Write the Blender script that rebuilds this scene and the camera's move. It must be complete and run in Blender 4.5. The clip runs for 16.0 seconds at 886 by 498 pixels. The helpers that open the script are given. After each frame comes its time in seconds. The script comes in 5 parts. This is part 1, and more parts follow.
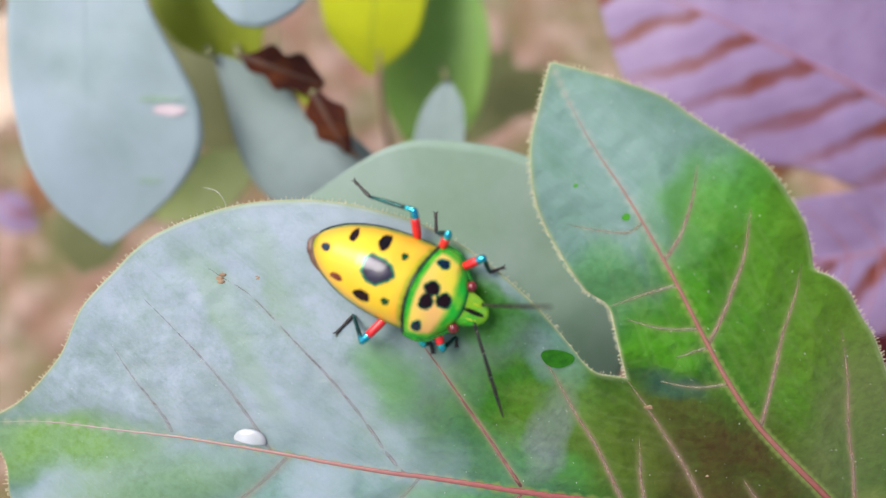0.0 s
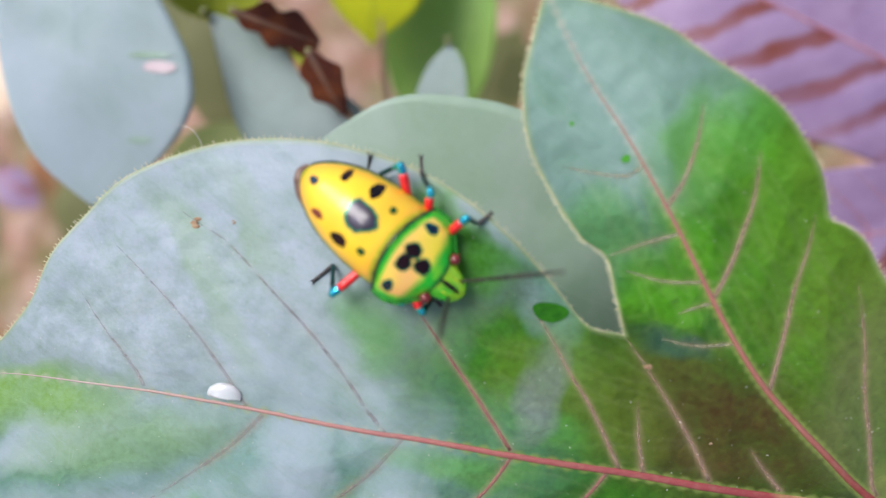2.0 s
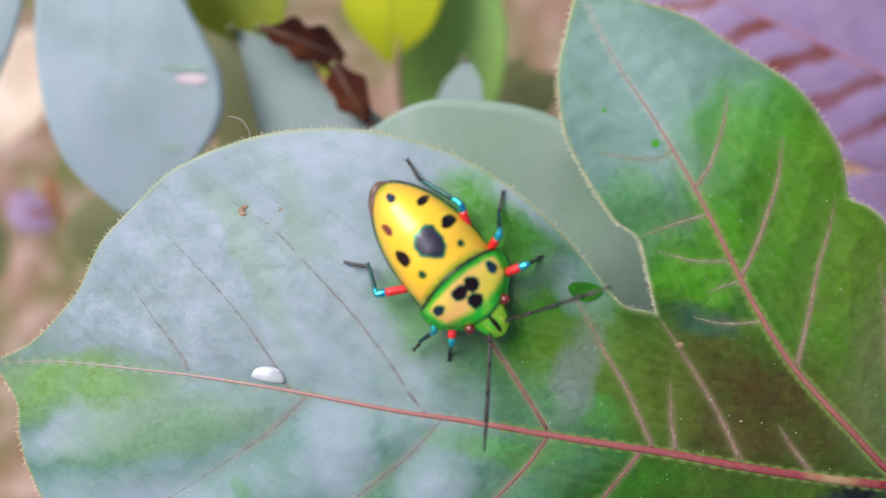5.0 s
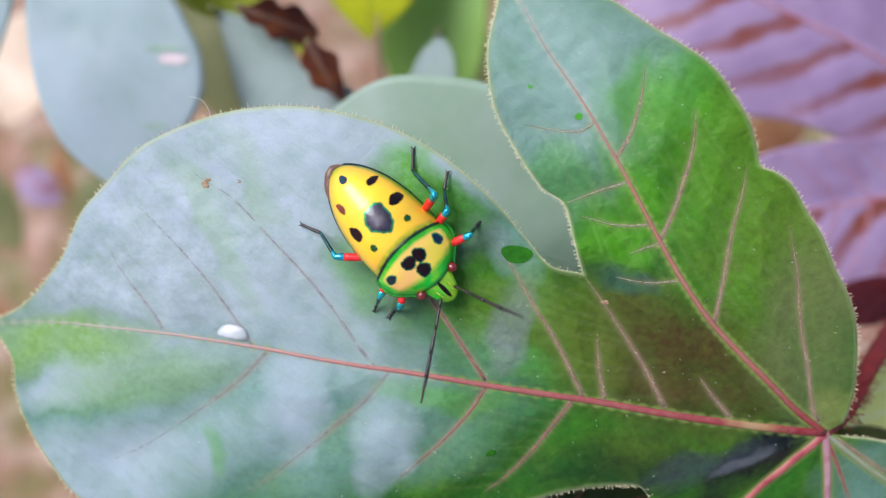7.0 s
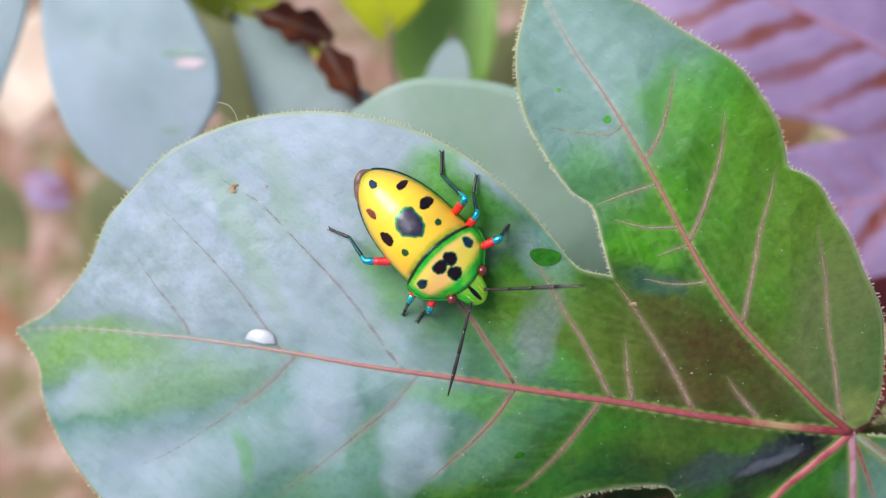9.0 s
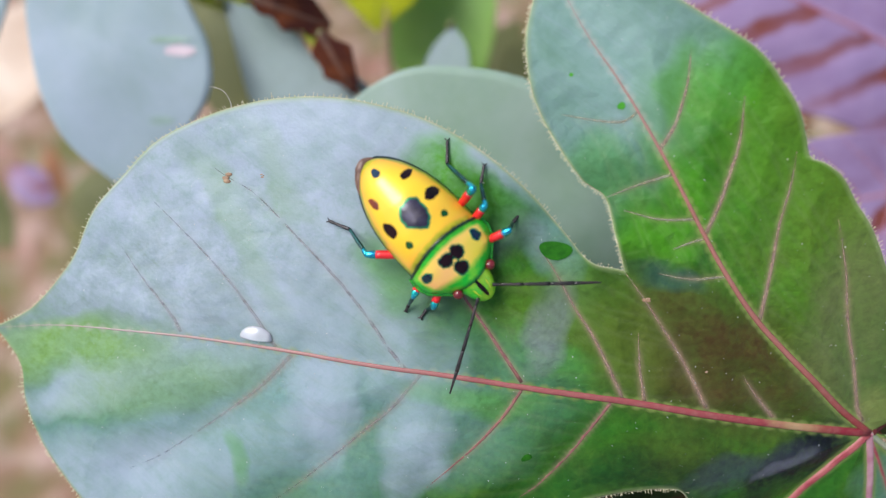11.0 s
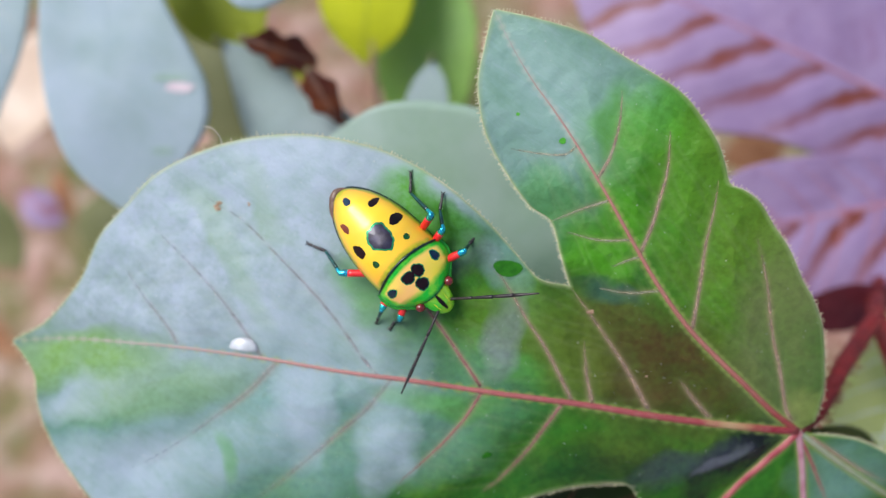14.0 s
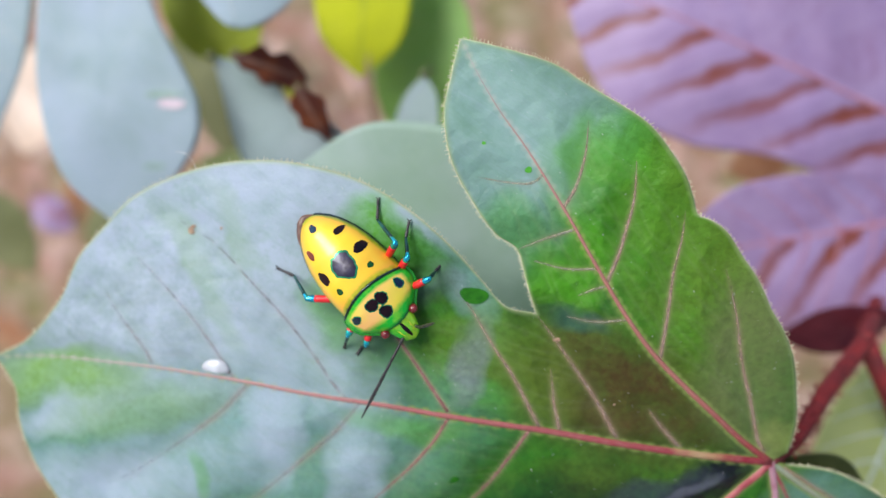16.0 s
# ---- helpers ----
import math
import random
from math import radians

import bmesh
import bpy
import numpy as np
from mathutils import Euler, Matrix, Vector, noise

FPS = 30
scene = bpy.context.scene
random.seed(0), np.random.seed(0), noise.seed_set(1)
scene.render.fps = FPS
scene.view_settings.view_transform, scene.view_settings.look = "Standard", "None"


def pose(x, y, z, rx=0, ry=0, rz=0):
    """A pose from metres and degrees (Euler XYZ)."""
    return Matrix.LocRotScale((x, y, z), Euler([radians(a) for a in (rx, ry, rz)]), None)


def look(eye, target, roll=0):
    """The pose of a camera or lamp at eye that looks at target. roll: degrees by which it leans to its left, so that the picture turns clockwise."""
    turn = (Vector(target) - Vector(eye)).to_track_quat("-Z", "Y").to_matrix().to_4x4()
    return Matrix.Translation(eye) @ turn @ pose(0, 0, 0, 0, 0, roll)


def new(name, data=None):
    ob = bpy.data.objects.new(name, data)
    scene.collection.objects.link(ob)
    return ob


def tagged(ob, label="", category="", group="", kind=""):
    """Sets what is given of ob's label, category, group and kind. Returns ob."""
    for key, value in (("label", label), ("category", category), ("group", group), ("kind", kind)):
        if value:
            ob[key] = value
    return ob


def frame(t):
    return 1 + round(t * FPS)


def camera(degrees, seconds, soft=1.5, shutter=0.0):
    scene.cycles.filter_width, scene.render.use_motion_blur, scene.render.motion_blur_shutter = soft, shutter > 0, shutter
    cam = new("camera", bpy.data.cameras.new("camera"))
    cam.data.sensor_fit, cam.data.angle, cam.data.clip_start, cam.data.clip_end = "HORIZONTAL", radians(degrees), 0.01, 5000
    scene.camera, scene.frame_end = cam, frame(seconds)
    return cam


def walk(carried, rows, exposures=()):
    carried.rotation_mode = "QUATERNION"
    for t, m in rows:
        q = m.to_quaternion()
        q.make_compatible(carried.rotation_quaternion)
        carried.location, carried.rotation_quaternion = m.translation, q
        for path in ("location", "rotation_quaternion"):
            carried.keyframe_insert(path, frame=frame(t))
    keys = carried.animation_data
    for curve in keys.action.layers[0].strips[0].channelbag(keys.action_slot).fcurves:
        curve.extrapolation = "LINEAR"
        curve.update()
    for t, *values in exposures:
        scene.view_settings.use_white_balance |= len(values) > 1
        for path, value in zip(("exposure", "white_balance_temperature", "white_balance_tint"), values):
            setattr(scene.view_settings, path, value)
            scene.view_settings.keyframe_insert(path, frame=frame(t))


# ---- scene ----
from mathutils.kdtree import KDTree

FOV = 68.0
cam = camera(FOV, 16.0, soft=1.15, shutter=0.5)
cam.data.dof.use_dof = True
cam.data.dof.focus_distance = 0.0605
cam.data.dof.aperture_fstop = 11.5
# seconds, metres, degrees
ROWS = [
    (0, -0.00609, -0.01003, 0.45627, 17.76, -2.51, -0.13),
    (0.5, -0.00597, -0.01049, 0.45657, 17.40, -2.37, 0.17),
    (1, -0.00531, -0.00997, 0.45620, 17.35, -2.09, -0.05),
    (1.5, -0.00437, -0.01188, 0.45630, 17.61, -2.53, 0.64),
    (2, -0.00360, -0.01329, 0.45155, 17.76, -1.62, 1.07),
    (2.5, -0.00290, -0.01361, 0.45047, 18.62, -0.79, 0.88),
    (3, -0.00322, -0.01511, 0.44985, 18.75, -0.85, 0.80),
    (3.2, -0.00767, -0.01651, 0.44830, 18.82, -2.03, 0.76),
    (5.3, -0.00717, -0.01847, 0.45248, 21.16, -1.96, 0.45),
    (5.5, -0.00686, -0.01665, 0.45250, 19.30, -1.68, 0.28),
    (6, -0.00470, -0.02113, 0.45490, 19.90, -1.47, 0.65),
    (6.5, -0.00407, -0.01873, 0.45645, 18.35, -1.32, 0.20),
    (7, -0.00060, -0.02060, 0.45701, 18.54, -0.37, 0.59),
    (7.5, 0.00013, -0.02140, 0.45711, 18.59, -0.56, 0.81),
    (8, -0.00269, -0.01956, 0.45679, 18.82, -0.64, 0.31),
    (8.5, -0.00228, -0.02145, 0.45762, 19.11, -1.10, 0.79),
    (9, -0.00339, -0.02027, 0.45729, 18.45, -0.32, 0.09),
    (9.2, -0.00378, -0.02066, 0.45483, 19.81, -0.97, -0.53),
    (11.3, -0.00514, -0.01981, 0.45412, 18.28, -1.21, -0.02),
    (11.5, -0.00545, -0.02024, 0.45363, 18.57, -1.67, -0.08),
    (12, -0.00425, -0.02037, 0.45504, 19.06, -0.76, -0.50),
    (12.5, -0.00188, -0.02002, 0.45651, 18.56, -0.42, -0.25),
    (13, -0.00307, -0.01984, 0.45890, 18.82, -0.80, -0.34),
    (13.5, -0.00230, -0.02055, 0.46004, 18.99, -0.56, -0.13),
    (14, -0.00089, -0.02208, 0.46157, 19.85, -0.63, -0.34),
    (14.5, 0.00000, -0.02326, 0.46390, 20.00, 0.00, -0.00),
    (15, -0.00387, -0.02467, 0.46048, 20.29, -1.39, 0.60),
    (15.5, 0.00132, -0.02073, 0.46280, 19.87, 0.08, 0.44),
    (16, 0.00451, -0.01952, 0.46284, 19.73, 0.89, 0.86),
]
walk(cam, [(t, pose(x, y, z, rx, ry, rz)) for t, x, y, z, rx, ry, rz in ROWS],
     exposures=[(0, 0.55, 6900, 9), (3, 0.53, 6800, 10), (5.5, 0.44, 6650, 10), (7.5, 0.61, 6500, 10), (9.0, 0.59, 6500, 10), (11.5, 0.48, 6500, 10), (12.0, 0.48, 6500, 11), (12.5, 0.3, 6500, 12),
                (13.0, 0.48, 6500, 10), (14.0, 0.5, 6500, 9), (14.5, 0.51, 6400, 6), (15.5, 0.53, 6400, 6), (16, 0.57, 6500, 9)])

# ---- light ----
SUN_ELEVATION, SUN_AZIMUTH = 58.0, 285.0          # degrees; azimuth from +y towards +x
world = bpy.data.worlds.new("open_shade")
scene.world = world
world.use_nodes = True
wn, wl = world.node_tree.nodes, world.node_tree.links
sky = wn.new("ShaderNodeTexSky")
sky.sky_type, sky.sun_disc = "NISHITA", False
sky.sun_elevation, sky.sun_rotation = radians(SUN_ELEVATION), radians(SUN_AZIMUTH)
sky.air_density, sky.dust_density = 1.0, 3.0
wl.new(sky.outputs[0], wn["Background"].inputs[0])
wn["Background"].inputs[1].default_value = 0.115
sun_data = bpy.data.lights.new("sun", "SUN")
sun_data.energy, sun_data.angle, sun_data.color = 2.7, radians(32), (0.97, 0.98, 1.0)
sun = new("sun", sun_data)
_a, _e = radians(SUN_AZIMUTH), radians(SUN_ELEVATION)
sun.matrix_world = look((0, 0, 2), (-math.sin(_a) * math.cos(_e), -math.cos(_a) * math.cos(_e), 2 - math.sin(_e)))


# ---- materials ----
class Mat:
    """A node material under construction, with short calls for the nodes used here."""

    def __init__(self, name):
        self.m = bpy.data.materials.new(name)
        self.m.use_nodes = True
        self.n, self.l = self.m.node_tree.nodes, self.m.node_tree.links
        self.p = self.n["Principled BSDF"]
        self.co = self.n.new("ShaderNodeTexCoord").outputs["Object"]

    def put(self, socket, value):
        if isinstance(value, bpy.types.NodeSocket):
            self.l.new(value, socket)
        else:
            socket.default_value = value

    def set(self, **kw):
        for k, v in kw.items():
            self.put(self.p.inputs[k.replace("_", " ")], (*v, 1) if isinstance(v, tuple) and len(v) == 3 else v)
        return self

    def noise(self, scale, detail=4.0, rough=0.55, distort=0.0, vec=None):
        k = self.n.new("ShaderNodeTexNoise")
        self.put(k.inputs["Vector"], vec or self.co)
        for a, b in (("Scale", scale), ("Detail", detail), ("Roughness", rough), ("Distortion", distort)):
            k.inputs[a].default_value = b
        return k.outputs["Fac"]

    def voronoi(self, scale, feature="DISTANCE_TO_EDGE", vec=None):
        k = self.n.new("ShaderNodeTexVoronoi")
        k.feature = feature
        self.put(k.inputs["Vector"], vec or self.co)
        k.inputs["Scale"].default_value = scale
        return k.outputs["Distance"]

    def ramp(self, fac, *stops):
        k = self.n.new("ShaderNodeValToRGB")
        self.put(k.inputs[0], fac)
        e = k.color_ramp.elements
        while len(e) < len(stops):
            e.new(0.5)
        for s, (pos, col) in zip(e, stops):
            s.position, s.color = pos, (*(col if isinstance(col, tuple) else (col,) * 3), 1)
        return k.outputs[0]

    def mix(self, fac, a, b, mode="MIX"):
        k = self.n.new("ShaderNodeMix")
        k.data_type, k.blend_type = "RGBA", mode
        for s, v in ((k.inputs[0], fac), (k.inputs[6], a), (k.inputs[7], b)):
            self.put(s, (*v, 1) if isinstance(v, tuple) and len(v) == 3 else v)
        return k.outputs[2]

    def math(self, op, a, b=0.0, c=0.0, clamp=False):
        k = self.n.new("ShaderNodeMath")
        k.operation, k.use_clamp = op, clamp
        for s, v in zip(k.inputs, (a, b, c)):
            self.put(s, v)
        return k.outputs[0]

    def attr(self, name):
        """A value stored on the mesh's points."""
        k = self.n.new("ShaderNodeAttribute")
        k.attribute_name = name
        return k.outputs["Fac"]

    def xyz(self):
        k = self.n.new("ShaderNodeSeparateXYZ")
        self.l.new(self.co, k.inputs[0])
        return k.outputs

    def stretched(self, turn, factor):
        """The object coordinates, squeezed across one direction, for streaky noise."""
        m = self.n.new("ShaderNodeMapping")
        m.vector_type = "TEXTURE"
        m.inputs["Rotation"].default_value, m.inputs["Scale"].default_value = (0, 0, radians(turn)), (1.0, 1.0 / factor, 1.0)
        self.l.new(self.co, m.inputs["Vector"])
        return m.outputs[0]

    def patch(self, vec, x, y, a, b, turn):
        """A soft-edged oval patch: 1 in its middle, 0 outside."""
        m, g = self.n.new("ShaderNodeMapping"), self.n.new("ShaderNodeTexGradient")
        m.vector_type, g.gradient_type = "TEXTURE", "SPHERICAL"
        m.inputs["Location"].default_value, m.inputs["Rotation"].default_value = (x, y, 0), (0, 0, turn)
        m.inputs["Scale"].default_value = (a, b, 1.0)
        self.put(m.inputs["Vector"], vec)
        self.l.new(m.outputs[0], g.inputs[0])
        return self.ramp(g.outputs["Fac"], (0.0, 0.0), (0.3, 0.6), (0.6, 1.0))

    def warp(self, amount, scale=300.0):
        """The object coordinates, pushed about by noise."""
        k, v = self.n.new("ShaderNodeTexNoise"), self.n.new("ShaderNodeVectorMath")
        k.inputs["Scale"].default_value = scale
        self.l.new(self.co, k.inputs["Vector"])
        v.operation = "MULTIPLY_ADD"
        self.l.new(k.outputs["Color"], v.inputs[0])
        v.inputs[1].default_value = (amount,) * 3
        self.l.new(self.co, v.inputs[2])
        return v.outputs[0]

    def bump(self, height, strength, distance):
        k = self.n.new("ShaderNodeBump")
        self.put(k.inputs["Height"], height)
        k.inputs["Strength"].default_value, k.inputs["Distance"].default_value = strength, distance
        self.l.new(k.outputs[0], self.p.inputs["Normal"])
        return self


def leaf_material(name, dark, light, edge, wax=0.0, wax_colour=(0.42, 0.5, 0.5), rough=0.5, ior=1.42, stripes=None, through_green=True, zones=(), relief=0.27):
    """A leaf: two greens mottled, a net of veinlets, a thin waxy bloom and a soft gloss."""
    k = Mat(name)
    big, mid, fine = k.noise(55, 3, 0.5, 0.4), k.noise(260, 4), k.noise(2600, 2)
    col = k.mix(k.ramp(big, (0.35, 0.0), (0.68, 1.0)), dark, light)
    col = k.mix(k.math("MULTIPLY", k.ramp(mid, (0.45, 0.0), (0.75, 1.0)), 0.45), col, edge)
    net = k.ramp(k.voronoi(480, vec=k.warp(0.0012)), (0.0, 1.0), (0.07, 0.0))
    col = k.mix(k.math("MULTIPLY", net, 0.12), col, edge)
    grain = k.noise(1100, 3, 0.6)
    col = k.mix(k.math("MULTIPLY", k.ramp(grain, (0.42, 0.0), (0.7, 1.0)), 0.45), col, dark)
    if wax:
        bloom = k.math("MULTIPLY", k.ramp(k.noise(70, 4, 0.6, 0.3), (0.3, 0.45), (0.7, 1.0)), wax)
        col = k.mix(bloom, col, wax_colour)
    if zones:
        co, veil = k.warp(0.007, 130.0), k.ramp(k.noise(170, 6, 0.68, 0.3), (0.3, 0.62), (0.6, 1.0))
        veil = k.math("MULTIPLY", veil, k.math("ADD", 0.62, k.math("MULTIPLY", k.noise(1500, 3, 0.65), 0.85)))
        # the mask gathers patches whose sky sheen is painted into the colour
        sheen_mask = 0.0
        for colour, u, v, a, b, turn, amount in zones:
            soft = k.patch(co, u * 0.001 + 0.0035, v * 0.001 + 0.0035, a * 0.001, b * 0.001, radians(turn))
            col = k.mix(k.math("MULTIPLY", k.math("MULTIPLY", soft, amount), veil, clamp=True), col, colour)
            if colour in (SKY_SHEEN, SKY_HAZE):
                sheen_mask = k.math("MAXIMUM", sheen_mask, soft)
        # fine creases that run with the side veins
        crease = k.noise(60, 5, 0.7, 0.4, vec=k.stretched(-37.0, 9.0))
        col = k.mix(k.math("MULTIPLY", k.ramp(crease, (0.36, 1.0), (0.5, 0.0)), k.math("MULTIPLY", sheen_mask, 0.22)), col, k.mix(1.0, col, (0.55, 0.72, 0.5), "MULTIPLY"))
        col = k.mix(k.math("MULTIPLY", k.ramp(crease, (0.55, 0.0), (0.7, 1.0)), k.math("MULTIPLY", sheen_mask, 0.3)), col, SKY_SHEEN)
        # smudges where the painted sheen thins, and hair-fine pale runs down the lower half
        smudge = k.ramp(k.noise(210, 5, 0.62, 0.8), (0.5, 0.0), (0.66, 1.0))
        col = k.mix(k.math("MULTIPLY", smudge, k.math("MULTIPLY", sheen_mask, 0.22)), col, k.mix(1.0, col, (0.62, 0.8, 0.6), "MULTIPLY"))
        runs = k.ramp(k.noise(120, 3, 0.5, 0.2, vec=k.stretched(82.0, 9.0)), (0.6, 0.0), (0.64, 1.0), (0.67, 0.0))
        low = k.math("MULTIPLY", k.math("SUBTRACT", -0.0135, k.xyz()[1]), 300.0, clamp=True)
        col = k.mix(k.math("MULTIPLY", k.math("MULTIPLY", runs, low), k.math("MULTIPLY", k.math("MULTIPLY", smudge, sheen_mask), 0.3)), col, (0.42, 0.52, 0.46))
        # tissue outside the painted sheen shows its puckered cells, each ringed by a paler veinlet
        unsheened = k.math("SUBTRACT", 1.0, k.math("MULTIPLY", sheen_mask, 0.8))
        cells = k.voronoi(900, vec=k.warp(0.0014))
        ring = k.math("MULTIPLY", k.ramp(cells, (0.0, 1.0), (0.075, 0.0)), k.math("MULTIPLY", unsheened, k.ramp(k.noise(160, 3), (0.4, 0.0), (0.62, 1.0))))
        blister = k.math("MULTIPLY", k.ramp(k.noise(1500, 3, 0.6), (0.4, 0.0), (0.68, 1.0)), unsheened)
        col = k.mix(k.math("MULTIPLY", ring, 0.1), col, edge)
        col = k.mix(k.math("MULTIPLY", blister, 0.55), col, k.mix(1.0, col, (0.45, 0.5, 0.45), "MULTIPLY"))
        # the tissue pales towards the veins; side veins and veinlets sink softly into it
        col = k.mix(k.math("MULTIPLY", k.attr("vein_halo"), 0.2), col, k.mix(0.5, col, (0.2, 0.3, 0.1)))
        col = k.mix(k.math("MULTIPLY", k.attr("veinlet"), 0.14), col, k.mix(0.5, col, (0.34, 0.36, 0.2)))
        col = k.mix(k.ramp(k.attr("rib_gap"), (0.0, 0.85), (0.08, 0.65), (0.2, 0.0)), col, k.mix(sheen_mask, (0.24, 0.3, 0.085), (0.36, 0.4, 0.36)))
        col = k.mix(k.math("MULTIPLY", k.attr("side_vein"), k.math("SUBTRACT", 0.75, k.math("MULTIPLY", sheen_mask, 0.52))), col, k.mix(sheen_mask, (0.36, 0.24, 0.17), (0.33, 0.27, 0.29)))
        col = k.mix(k.ramp(k.attr("rim_gap"), (0.0, 0.65), (0.06, 0.35), (0.2, 0.0)), col, (0.3, 0.36, 0.17))
    if stripes:
        col = stripes(k, col)
    k.set(Specular_IOR_Level=0.17 if zones else 0.5)
    k.set(Base_Color=col, Roughness=k.ramp(mid, (0.3, rough - 0.07), (0.7, rough + 0.1)), IOR=ior)
    h = k.math("ADD", k.math("MULTIPLY", k.noise(700, 3, 0.6), 0.8), k.math("ADD", k.math("MULTIPLY", mid, 0.35), k.math("ADD", k.math("MULTIPLY", fine, 0.35), k.math("MULTIPLY", grain, 0.4))))
    if zones:
        h = k.math("ADD", h, k.math("MULTIPLY", unsheened, k.math("MULTIPLY", k.ramp(cells, (0.0, 0.0), (0.25, 1.0)), 0.22)))
        h = k.math("ADD", h, k.math("MULTIPLY", unsheened, k.math("MULTIPLY", k.noise(3800, 2, 0.5), 0.22)))
    k.bump(h, relief, 0.0004)
    # a leaf lets some light through
    lit = k.n.new("ShaderNodeBsdfTranslucent")
    k.put(lit.inputs["Color"], k.mix(0.5, col, (0.35, 0.55, 0.06) if through_green else col))
    mixer = k.n.new("ShaderNodeMixShader")
    mixer.inputs[0].default_value = 0.22
    k.l.new(k.p.outputs[0], mixer.inputs[1])
    k.l.new(lit.outputs[0], mixer.inputs[2])
    k.l.new(mixer.outputs[0], k.n["Material Output"].inputs["Surface"])
    return k.m


def plain_material(name, a, b, scale=900, rough=0.5, metal=0.0, coat=0.0, bump=0.2, dist=0.00008, ior=1.5, solid=1.0):
    """Two colours mixed by noise, with fine relief."""
    k = Mat(name)
    f = k.noise(scale, 4)
    k.set(Base_Color=k.mix(k.ramp(f, (0.35, 0.0), (0.65, 1.0)), a, b), Roughness=rough, Metallic=metal, IOR=ior)
    k.set(Coat_Weight=coat, Coat_Roughness=0.08, Alpha=solid)
    k.bump(k.noise(scale * 4, 2), bump, dist)
    return k.m


# colour patches of the large leaf, the pale ones sky sheen painted in: colour, place, half lengths, turn (millimetres,
# degrees), strength
SKY_SHEEN, PLUM_GREY, LIME, FRESH = (0.395, 0.46, 0.555), (0.25, 0.25, 0.31), (0.18, 0.34, 0.085), (0.085, 0.33, 0.014)
INDIGO, BUG_SHADE, SKY_HAZE, STRAWY = (0.05, 0.055, 0.09), (0.028, 0.15, 0.014), (0.27, 0.40, 0.37), (0.30, 0.33, 0.10)
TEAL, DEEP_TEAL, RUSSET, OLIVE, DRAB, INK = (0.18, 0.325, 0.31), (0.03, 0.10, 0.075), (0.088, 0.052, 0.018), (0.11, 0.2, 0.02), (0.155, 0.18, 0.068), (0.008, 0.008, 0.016)
